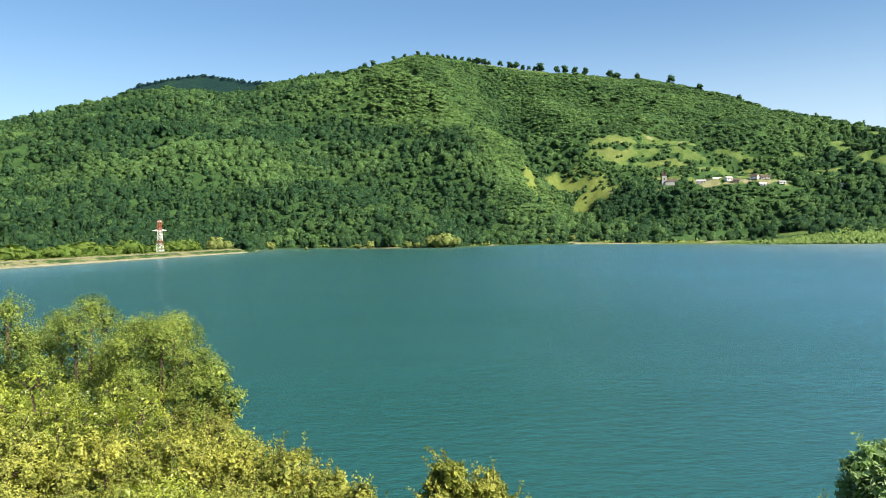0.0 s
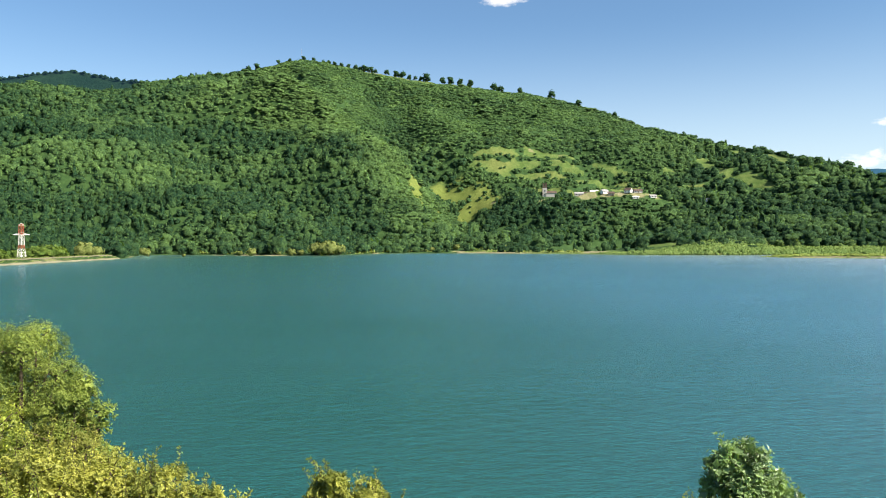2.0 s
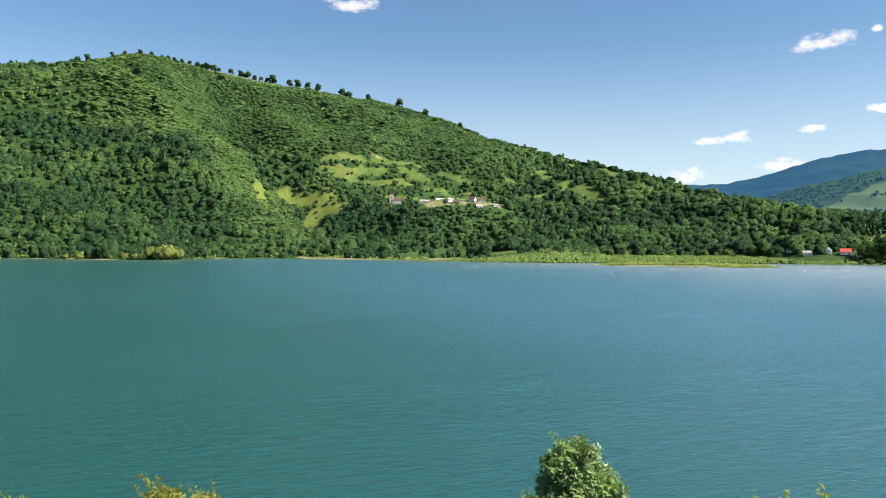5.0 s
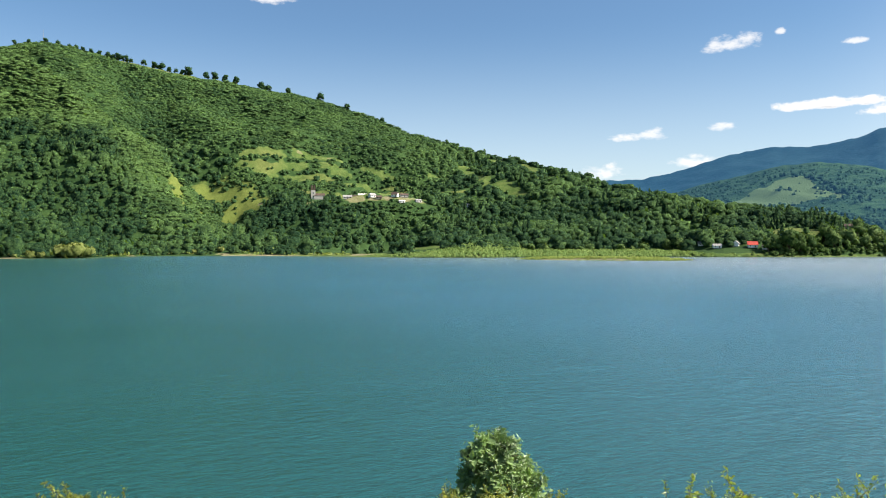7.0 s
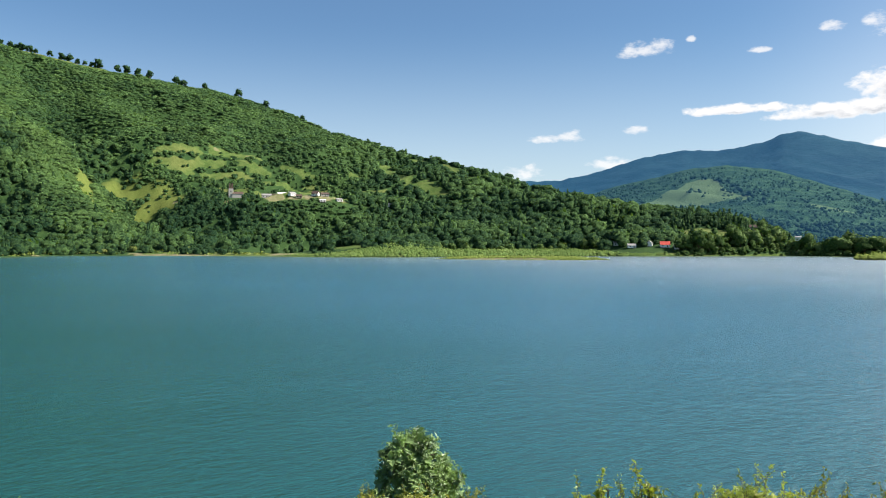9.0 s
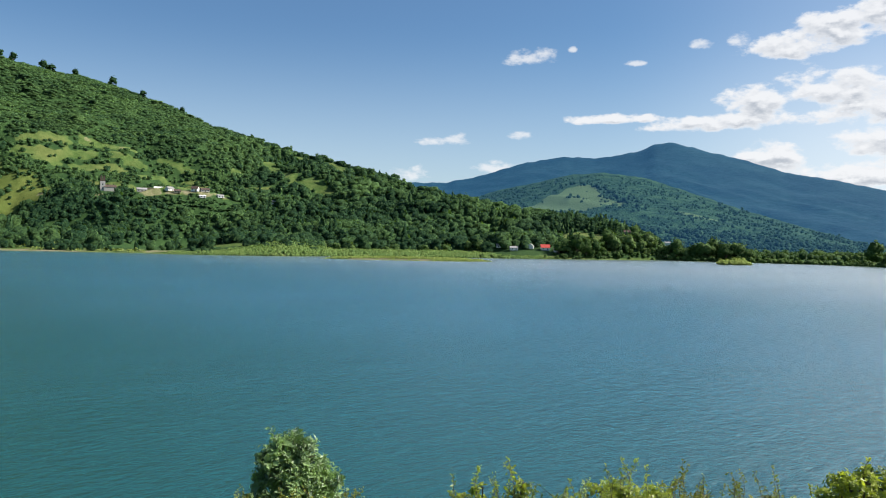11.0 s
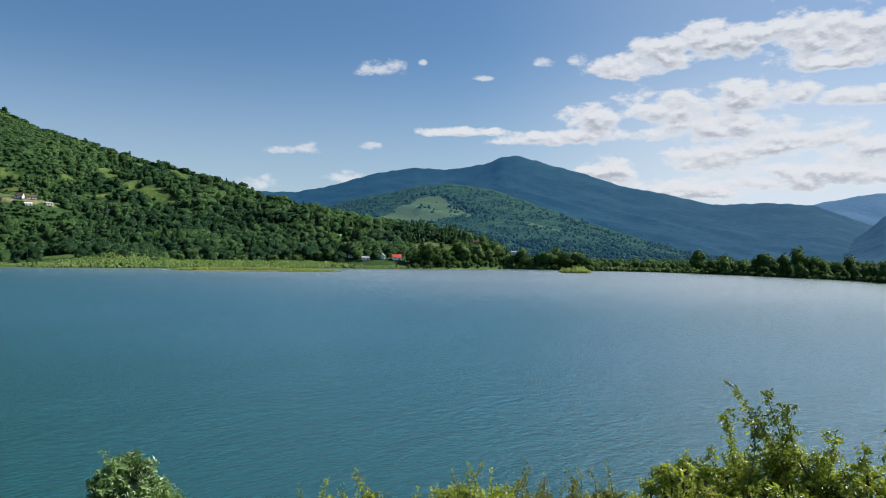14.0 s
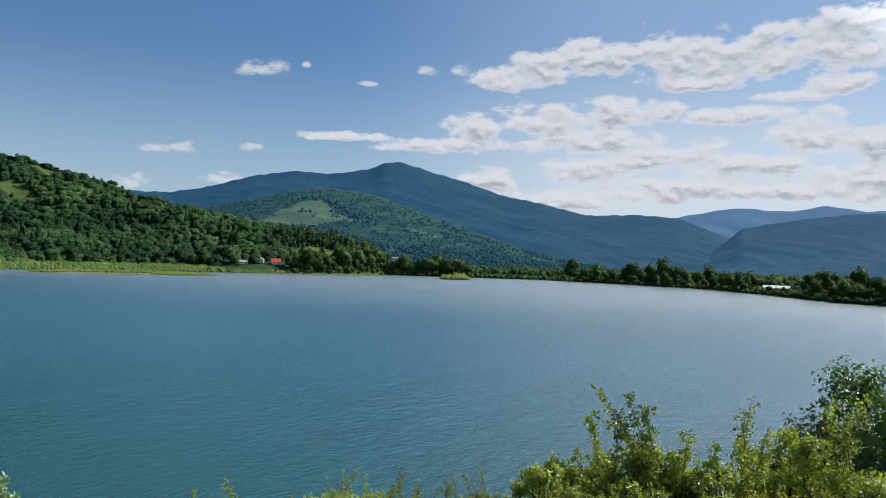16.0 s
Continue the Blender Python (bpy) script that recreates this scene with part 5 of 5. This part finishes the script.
def standing(az, el, lift, r0, r1):
    """How far away, on that azimuth, the ground lies so that a wall `lift` high shows its top at el degrees."""
    r = np.arange(r0, r1, 1.0)
    z = height(np.column_stack([r * math.sin(radians(az)), r * math.cos(radians(az))]))
    return float(r[np.argmin(np.abs(z + lift - EYE - r * math.tan(radians(el))))])


def house(az, r, long, deep, wall_h, roof_h, wall_mat, roof_mat, label, turn=0.0, sink=0.3, name="house"):
    """A gabled house: walls, roof with eaves, chimney, windows and a door."""
    x, y = spot(az, r)
    e = thing(name, (x, y, ground_z(x, y) - sink), label, "house", turn=turn - az)
    bm = bmesh.new()
    box(bm, (long, deep, wall_h + sink), (0, 0, (wall_h + sink) / 2))
    h = wall_h + sink
    for sx in (-1, 1):
        q = [bm.verts.new(v) for v in ((sx * long / 2, -deep / 2, h), (sx * long / 2, deep / 2, h), (sx * long / 2, 0, h + roof_h))]
        bm.faces.new(q if sx > 0 else q[::-1])
    part("wall", bm, wall_mat, e)
    bm = bmesh.new()
    o, t = 0.5, 0.25
    for sy in (-1, 1):
        prof = [(sy * (deep / 2 + o), h - o * roof_h / (deep / 2)), (0, h + roof_h), (0, h + roof_h + t), (sy * (deep / 2 + o), h - o * roof_h / (deep / 2) + t)]
        a = [bm.verts.new((-long / 2 - o, py, pz)) for py, pz in prof]
        b = [bm.verts.new((long / 2 + o, py, pz)) for py, pz in prof]
        for i in range(4):
            bm.faces.new([a[i], a[(i + 1) % 4], b[(i + 1) % 4], b[i]])
        bm.faces.new(a[::-1])
        bm.faces.new(b)
    bmesh.ops.recalc_face_normals(bm, faces=bm.faces)
    roof = part("roof", bm, roof_mat, e)
    bm = bmesh.new()
    box(bm, (0.8, 0.8, 2.0), (long * 0.22, deep * 0.15, h + roof_h * 0.8))
    part("chimney", bm, STONE, roof)
    n = max(2, int(long / 3.2))
    for i in range(n):
        bm = bmesh.new()
        wx = (i + 0.5) / n * long - long / 2
        door = i == n // 2
        box(bm, (1.1, 0.12, 2.0 if door else 1.3), (wx, -deep / 2 - 0.05, sink + (1.0 if door else wall_h * 0.58)))
        part("door" if door else "window", bm, ROOF_BROWN if door else DARK_GLASS, e)
    return e


def antenna():
    """A thin guyed radio mast on the summit."""
    x, y = spot(-1.75, 1745)
    z = ground_z(x, y)
    e = thing("antenna_mast", (x, y, z), "thin grey radio mast on the wooded summit", "mast")
    bm = bmesh.new()
    beam(bm, (0, 0, -0.5), (0, 0, 26), 0.35, 0.2)
    part("pole", bm, ROOF_GREY, e)
    for h in (14, 18, 22):
        bm = bmesh.new()
        beam(bm, (-1.1, 0, h), (1.1, 0, h), 0.12)
        part("cross_arm", bm, ROOF_GREY, e)


antenna()


def buildings():
    white = "small white house with a grey sheet roof in the hillside village"
    def at(az, el):
        return standing(az, el, 3.0, 1064, 1112)

    house(18.45, at(18.45, 3.28), 12, 7, 2.8, 2.2, PLASTER, ROOF_GREY, "long grey house with a grey sheet roof in the village", 5)
    house(19.0, at(19.0, 3.22), 8, 7, 2.6, 2.4, STONE, ROOF_BROWN, "small grey house with a brown tiled roof in the village", -20)
    house(19.6, at(19.6, 3.36), 14, 7, 2.8, 1.8, WHITE, WHITE, "long white building with a pale sheet roof in the village", 6)
    house(20.25, at(20.25, 3.36), 9, 7, 3.0, 2.4, WHITE, ROOF_GREY, white, 35)
    house(20.75, at(20.75, 3.24), 8, 6, 2.6, 2.2, STONE, ROOF_BROWN, "low stone barn with a dark brown roof", 0)
    house(21.95, at(21.95, 3.40), 9, 7, 3.4, 3.2, WHITE, ROOF_BROWN, "white two-storey house with a dark roof at the village edge", -25)
    house(22.6, at(22.6, 3.38), 11, 7, 2.8, 2.2, PLASTER, ROOF_BROWN, "low grey farmhouse with a long brown roof", 12)
    house(22.45, at(22.45, 2.95), 8, 5, 2.2, 1.2, WHITE, WHITE, "low white shed with a pale roof below the village", 10)
    house(23.65, at(23.65, 3.02), 8, 6, 2.4, 1.6, WHITE, ROOF_GREY, white, 20)
    house(27.4, 1120, 10, 7, 3.0, 2.2, WHITE, ROOF_GREY, "lone white house with a grey roof among trees", -10)
    house(44.0, standing(44.0, -0.08, 3.5, 860, 990), 9.5, 6, 2.5, 1.8, WHITE, ROOF_GREY, "long white house with a pale sheet roof near the shore", 0)
    house(44.95, standing(44.95, -0.22, 3.5, 860, 990), 8.5, 6, 2.5, 1.8, WHITE, ROOF_GREY, "white house with a pale roof behind shore willows", 12)
    house(46.2, standing(46.2, -0.10, 3.5, 860, 990), 6, 6, 3.0, 2.6, WHITE, ROOF_GREY, "tall narrow white gabled house near the shore", 80)
    house(47.25, standing(47.25, -0.18, 3.5, 860, 990), 9.5, 7, 2.8, 3.2, WHITE, ROOF_RED, "white house with a bright red roof near the shore", 8)
    house(48.2, standing(48.2, -0.30, 3.5, 860, 990), 9, 6, 2.6, 1.8, WHITE, ROOF_GREY, "white outbuilding with a pale roof near the shore", -8)
    house(40.8, 910, 14, 9, 4.0, 3.4, STONE, ROOF_BROWN, "brown-roofed house half hidden by trees", -8)
    house(53.2, 1010, 12, 8, 7.0, 2.4, STONE, ROOF_BROWN, "large building with a dull brown roof above the trees", 0)
    house(55.9, 1020, 7, 7, 15.0, 1.2, WHITE, ROOF_GREY, "tall pale block above the shore trees", 0)
    house(82.7, 640, 18, 8, 3.0, 1.8, WHITE, WHITE, "long white greenhouse on the wooded bank", -4, name="greenhouse")
    # the church: a white tower under two dark caps, and a nave
    x, y = spot(15.98, 1122)
    z = ground_z(x, y)
    e = thing("church", (x, y, z - 0.5), "pale grey village church with a dark-capped bell tower", "church", turn=-16)
    bm = bmesh.new()
    box(bm, (6.4, 6.4, 13), (0, 0, 6.5))
    part("tower", bm, PLASTER, e)
    for sx in (-1, 1):
        bm = bmesh.new()
        box(bm, (2.9, 4.4, 7.5), (sx * 1.7, 0, 16.7), 0, 0.5)
        part("cap", bm, ROOF_BROWN, e, "dark brown tower cap")
    bm = bmesh.new()
    box(bm, (15, 9, 5.5), (9, 0, 2.75))
    part("nave", bm, PLASTER, e)
    bm = bmesh.new()
    for a, b in (((1.5, -5), (16.8, -5)),):
        q = [bm.verts.new(v) for v in ((1.5, -5, 5.5), (16.8, -5, 5.5), (16.8, 5, 5.5), (1.5, 5, 5.5), (1.5, 0, 9), (16.8, 0, 9))]
        for f in ((0, 1, 5, 4), (2, 3, 4, 5), (0, 4, 3), (1, 2, 5), (0, 3, 2, 1)):
            bm.faces.new([q[i] for i in f])
    part("roof", bm, ROOF_BROWN, e)
    for h in (4.0, 9.0):
        bm = bmesh.new()
        box(bm, (1.2, 0.15, 2.2), (0, -3.25, h))
        part("window", bm, DARK_GLASS, e)


buildings()


# ---------------------------------------------------------------- plants on the near bank
def dome(rng, wide, tall, low=0.35, count=17):
    """Lobes spread evenly over a rounded crown."""
    half = tall * (1 - low) * 0.55
    mid = tall - half
    lobes = [(0, 0, mid, wide * 0.45, wide * 0.45, half * 0.5)]
    for i in range(count):
        zf = 1 - 1.55 * (i + 0.5) / count
        rho = math.sqrt(max(0.0, 1 - zf * zf))
        a = i * 2.39996 + rng.uniform(-0.25, 0.25)
        k = rng.uniform(0.6, 0.82)
        s = wide * rng.uniform(0.24, 0.4)
        lobes.append((rho * math.cos(a) * wide * k, rho * math.sin(a) * wide * k, mid + zf * half * k, s, s, s * rng.uniform(0.75, 1.0)))
    grow = tall / max(lo[2] + lo[5] for lo in lobes)
    return [(lo[0], lo[1], lo[2] * grow, lo[3], lo[4], lo[5] * grow) for lo in lobes]


def beside(az, r):
    """A place on the near bank, by azimuth and distance from where the camera stands when it looks that way."""
    ex = float(np.interp(az, [10, 29, 45, 70], [0.0, 0.17, 0.3, 0.33]))
    ey = float(np.interp(az, [10, 29, 45, 70], [0.0, -0.05, -0.16, -0.24]))
    x, y = spot(az, r)
    return x + ex, y + ey


def plant(name, az, r, el, wide, mat, label, seed, category="bush", leaf=0.07, count=9000, slim=0.5, sticks=14, stick=0.5, group="bushes on the near bank", low=0.3, inner=0.25,
          per_stick=26, lobes=None, deepest=None):
    """A plant on the near bank whose top is seen el degrees over the horizon from the top of the bank."""
    rng = np.random.RandomState(seed)
    x, y = beside(az, r)
    base = ground_z(x, y) - 0.05
    tall = 15.5 + r * math.tan(radians(el)) - base
    e = thing(name, (x, y, base), label, category, group, turn=-az)
    tops = tall - stick * (0.7 if sticks else 0.3)
    lobes = lobes(rng, wide, tops) if lobes else dome(rng, wide, tops, low)
    bm = bmesh.new()
    trunk = 0.035 * tall ** 0.9
    mid = (rng.normal(0, 0.05) * wide, rng.normal(0, 0.05) * wide, tops * 0.45)
    tree = category == "tree"
    if tree:
        limb(bm, [(0, 0, -0.3), (mid[0] * 0.5, mid[1] * 0.5, tops * 0.22), mid], trunk * 1.4, trunk * 0.8, 8)
    for lo in lobes:
        c = Vector(lo[:3])
        s = Vector(mid) * (0.6 if tree else 0.0)
        s.z = tops * 0.3 if tree else -0.1
        b = s.lerp(c, 0.5) + Vector((rng.normal(0, 0.08), rng.normal(0, 0.08), 0.12)) * wide * 0.6
        limb(bm, [s, b, c], trunk * 0.5, trunk * 0.2, 4)
        for _ in range(3):
            d = Vector(sphere_points(1, rng)[0])
            d.z = abs(d.z)
            limb(bm, [c, c + Vector((d.x * lo[3], d.y * lo[4], d.z * lo[5])) * 0.9], trunk * 0.2, trunk * 0.06, 3)
    meshes = [spray(lobes, count, leaf, rng, slim, 12, inner, 0.22)]
    if sticks:
        pick = rng.randint(0, len(lobes), sticks)
        starts = []
        for i in pick:
            d = sphere_points(1, rng)[0]
            d[2] = abs(d[2]) * 0.6 + 0.4
            starts.append(np.array(lobes[i][:3]) + d * np.array(lobes[i][3:]) * 0.85)
            limb(bm, [Vector(lobes[i][:3]), Vector(starts[-1] + d * 0.02)], 0.010, 0.008, 3)
        lines, v, f = shoots(starts, rng.uniform(0.5, 1.15, sticks) * stick, per_stick, leaf, rng, slim)
        for ln in lines:
            limb(bm, ln, 0.008, 0.003, 3)
        meshes.append((v, f))
    part("trunk" if tree else "stem", bm, BARK, e)
    meshes.append(spray([(lo[0], lo[1], lo[2], lo[3] * 0.72, lo[4] * 0.72, lo[5] * 0.72) for lo in lobes], count // 5, leaf * 1.7, rng, 0.7, 6, 0.4, 0.3))
    v, f = join(*meshes)
    solid("crown" if tree else "foliage", v, f, mat, e)
    return e


def spire(rng, wide, tall):
    """Lobes of an uneven crown that narrows to its top."""
    lobes = [(0, 0, tall * 0.6, wide * 0.5, wide * 0.5, tall * 0.25)]
    for i in range(30):
        h = 0.3 + 0.66 * ((i + 0.5) / 30) ** 0.9
        k = wide * (1.02 - h) ** 0.7 * rng.uniform(0.55, 1.2)
        a = i * 2.39996 + rng.uniform(-0.4, 0.4)
        s = wide * rng.uniform(0.17, 0.28)
        lobes.append((math.cos(a) * k, math.sin(a) * k, tall * h - s * 0.5, s, s, s * rng.uniform(0.9, 1.3)))
    return lobes


def near_bank():
    willow = "broad light-green willow with a rounded crown on the lake bank"
    g = "willows on the near bank"
    plant("willow_tree", -25.6, 33, -3.6, 2.9, LEAF_WILLOW, willow, 1, "tree", 0.08, 39000, 0.42, 16, 0.25, g, 0.4, 0.2)
    plant("willow_tree", -20.1, 31, -5.0, 2.45, LEAF_WILLOW, willow, 2, "tree", 0.08, 38000, 0.42, 16, 0.25, g, 0.35, 0.2)
    plant("willow_tree", -30.6, 34, -3.3, 3.0, LEAF_WILLOW, willow, 3, "tree", 0.1, 19000, 0.42, 16, 0.25, g, 0.4, 0.2)
    plant("willow_tree", -17.0, 29.5, -8.7, 1.35, LEAF_WILLOW, "low leaning light-green willow over the water", 4, "tree", 0.11, 10000, 0.42, 8, 0.2, g, 0.4, 0.2)
    green, yellow = "dense mid-green bush below the willows", "bright yellow-green bush on the sunny bank"
    seed = 50
    for az, r, el, w, mat, n, lab in (
            (-27.0, 25, -8.2, 2.0, LEAF_SHRUB, 15000, green), (-22.3, 25, -9.2, 1.9, LEAF_SHRUB, 14000, green), (-31.5, 24, -7.8, 2.0, LEAF_SHRUB, 12000, green),
            (-17.8, 24, -11.2, 1.6, LEAF_DRY, 11000, "olive-brown bush with dull leaves"), (-33.0, 17, -9.5, 1.7, LEAF_BUSH, 10000, yellow),
            (-29.5, 17, -11.6, 1.5, LEAF_BUSH, 13000, yellow), (-24.2, 17.5, -11.8, 1.4, LEAF_BUSH, 13000, yellow), (-20.0, 18, -12.2, 1.3, LEAF_BUSH, 12000, yellow),
            (-15.6, 18.5, -13.2, 1.35, LEAF_BUSH, 12000, yellow), (-12.0, 18, -14.4, 1.15, LEAF_BUSH, 11000, yellow), (-9.0, 17.5, -16.0, 0.95, LEAF_BUSH, 9000, yellow),
            (-27.0, 12.5, -15.5, 1.2, LEAF_BUSH, 12000, yellow), (-21.5, 13, -15.6, 1.2, LEAF_SHRUB, 11000, "green bush with darker leaves on the bank"), (-16.2, 13.5, -16.4, 1.15, LEAF_BUSH, 11000, yellow),
            (-11.5, 14, -17.6, 0.9, LEAF_SHRUB, 8000, "green bush with darker leaves on the bank"), (-32.0, 12, -14.0, 1.2, LEAF_BUSH, 9000, yellow), (-6.6, 16.5, -17.0, 0.7, LEAF_BUSH, 6000, yellow),
            (0.2, 16, -15.4, 0.62, LEAF_BUSH, 7500, yellow), (2.8, 16.3, -16.2, 0.62, LEAF_BUSH, 7000, yellow), (-1.2, 15.6, -18.0, 0.5, LEAF_BUSH, 4500, yellow), (4.6, 15.8, -17.8, 0.45, LEAF_BUSH, 4000, yellow),
            (25.8, 22.5, -17.5, 0.7, LEAF_BUSH, 5000, yellow), (32.6, 22.5, -17.6, 0.8, LEAF_BUSH, 5500, yellow), (29.3, 21.5, -17.4, 0.9, LEAF_BUSH, 6000, yellow),
            (44.4, 13, -17.0, 0.5, LEAF_SHRUB, 3000, "thin green shrub with loose twigs"), (49.2, 14, -16.6, 0.55, LEAF_SHRUB, 3500, "thin green shrub with loose twigs"),
            (52.0, 14, -15.3, 0.8, LEAF_SHRUB, 7000, "green feathery bush by the water"), (54.6, 14, -15.2, 0.7, LEAF_SHRUB, 6000, "green feathery bush by the water"),
            (57.6, 14, -15.5, 0.7, LEAF_DRY, 4200, "half-dry olive bush with bare twigs"), (61.6, 14, -15.0, 0.85, LEAF_DRY, 5200, "half-dry olive bush with bare twigs"), (60.0, 13, -16.6, 0.7, LEAF_SHRUB, 5000, "green feathery bush by the water"),
            (64.6, 13, -15.0, 0.6, LEAF_SHRUB, 4500, "green feathery bush by the water")):
        seed += 1
        plant("bush", az, r, el, w, mat, lab, seed, "bush", 0.078 if r > 15 else 0.06, int(n * 0.82), 0.5, int(16 + w * 14), 0.5, low=0.25)
    plant("broadleaf_tree", 29.2, 24, -13.2, 2.0, LEAF_DARK, "small broadleaf tree with glossy dark green leaves", 90, "tree", 0.16, 11000, 0.4, 60, 0.42, "trees on the near bank", 0.3, 0.3, 20, lobes=spire)
    for az, r, el, seed in ((42.7, 13, -16.0, 5), (45.6, 13, -15.6, 6), (41.2, 13, -16.7, 7)):
        plant("sapling", az, r, el, 0.22, LEAF_SHRUB, "slim upright sapling with yellow-green leaves", seed, "shrub", 0.065, 500, 0.5, 12, 0.45, "saplings on the near bank", 0.4, 0.2, 30)
    lush = "leafy green shrub with loose arching twigs"
    seed = 120
    for az, r, el, w, mat, n in ((69.2, 9.6, -12.7, 0.55, LEAF_SHRUB, 5000), (72.4, 9.8, -12.0, 0.6, LEAF_SHRUB, 6000), (75.6, 9.6, -11.4, 0.6, LEAF_SHRUB, 6000), (78.4, 9.6, -11.8, 0.6, LEAF_SHRUB, 6000),
                              (81.6, 10.2, -10.8, 0.65, LEAF_SHRUB, 6500), (84.6, 10.4, -9.6, 0.6, LEAF_SHRUB, 6500), (88.0, 9.8, -11.4, 0.75, LEAF_SHRUB, 6500), (91.5, 9.8, -11.2, 0.8, LEAF_SHRUB, 6000),
                              (70.2, 8.2, -14.8, 0.6, LEAF_BUSH, 5500), (74.4, 8.2, -14.0, 0.6, LEAF_SHRUB, 5500), (78.4, 8.2, -14.0, 0.6, LEAF_SHRUB, 5500), (82.6, 8.4, -13.4, 0.65, LEAF_BUSH, 5500),
                              (87.0, 8.4, -13.2, 0.65, LEAF_BUSH, 5500), (91.5, 8.4, -13.0, 0.7, LEAF_SHRUB, 5000), (67.2, 8.8, -13.0, 0.45, LEAF_SHRUB, 3500), (76.4, 7.2, -17.5, 0.6, LEAF_SHRUB, 4500), (83.0, 7.2, -16.8, 0.7, LEAF_SHRUB, 5000),
                              (89.0, 7.2, -16.5, 0.7, LEAF_BUSH, 5000)):
        seed += 1
        plant("shrub", az, r, el, w, mat, lush, seed, "shrub", 0.044, int(n * 1.2), 0.58, int(3 + 5 * w), 0.24, "shrubs beside the camera", 0.2, 0.3, 22)
    plant("broadleaf_tree", 89.6, 15, -5.5, 1.95, LEAF_DEEP, "dark rounded broadleaf tree above the shrubs", 91, "tree", 0.085, 24000, 0.55, 10, 0.15, "trees on the near bank", 0.1, 0.35)
    arching()


def arching():
    """Tall open shrubs: arching branches with small leaves all along, water showing between.
    Each branch: root along the shrub, tip along and up (metres), sideways bow."""
    rng = np.random.RandomState(77)
    tall = ((0.0, -0.70, 1.16, 0.27), (-0.1, -0.33, 1.14, 0.06), (0.0, -0.17, 1.08, 0.27), (0.05, 0.30, 0.80, -0.03), (0.05, 0.62, 0.64, -0.06),
            (-0.5, -0.86, 0.92, 0.08), (-0.5, -0.45, 0.93, -0.15), (-0.33, -0.35, 0.58, 0.03), (0.1, 0.34, 0.55, 0.05), (-0.7, -0.95, 0.42, 0.0))
    thin = ((0.0, -0.02, 0.82, 0.03), (0.02, 0.12, 0.70, 0.05), (-0.02, -0.13, 0.72, -0.03), (0.0, 0.16, 0.52, 0.03))
    curled = ((0.15, -0.25, 0.50, 0.18), (0.3, 0.36, 0.98, 0.06), (0.3, 0.55, 0.94, -0.06), (0.2, 0.22, 0.9, 0.10), (0.1, -0.1, 0.42, 0.1))
    for az, r, el, branches, leaves, label in ((75.3, 9.5, -15.6, tall, 14, "tall open shrub with arching branches and small leaves"),
                                               (81.3, 9.7, -14.0, thin, 8, "thin upright shrub with sparse small leaves"),
                                               (85.0, 10.2, -13.2, curled, 9, "thin shrub with curling twigs and sparse leaves")):
        x, y = beside(az, r)
        base = ground_z(x, y) - 0.05
        foot = 15.5 + r * math.tan(radians(el)) - base
        e = thing("open_shrub", (x, y, base), label, "shrub", "shrubs beside the camera", turn=-az)
        bm = bmesh.new()
        at, out = [], []
        for root, tip, top, bow in branches:
            lean = rng.normal(0, 0.18)
            wave = rng.uniform(0, 6.3)
            line = lambda t: np.array([root * (0.3 + 0.7 * min(1, t * 2)) + (tip - root) * t ** 2.0 + bow * math.sin(math.pi * t) ** 1.5 + 0.05 * math.sin(11 * t + wave),
                                       lean * t + 0.03 * math.sin(8 * t + wave), (foot + top) * t])
            limb(bm, [line(t) for t in np.linspace(0, 1, 14)], 0.016, 0.003, 5)
            start = max(0.2, 1 - (top + 0.25) / (foot + top))
            for t in np.linspace(start, 1.0, int(16 + 22 * top)):
                c = line(t)
                d = unit(rng.normal(0, 1, 3) * np.array([1, 1, 0.7])) * rng.uniform(0.05, 0.19) * (1.15 - (t - start) * 0.4)
                limb(bm, [c, c + d * 0.6 + np.array([0, 0, 0.02]), c + d], 0.004, 0.002, 3)
                for s in rng.uniform(0.05, 1.05, leaves):
                    at.append(c + d * s + rng.normal(0, 0.016, 3))
                    out.append(rng.normal(0, 1, 3) + np.array([0, 0, 0.6]))
        part("branch", bm, BARK, e)
        v, f = leaf_quads(np.array(at), np.array(out), 0.047, rng, 0.62, 0.5)
        solid("foliage", v, f, LEAF_SHRUB, e)


near_bank()
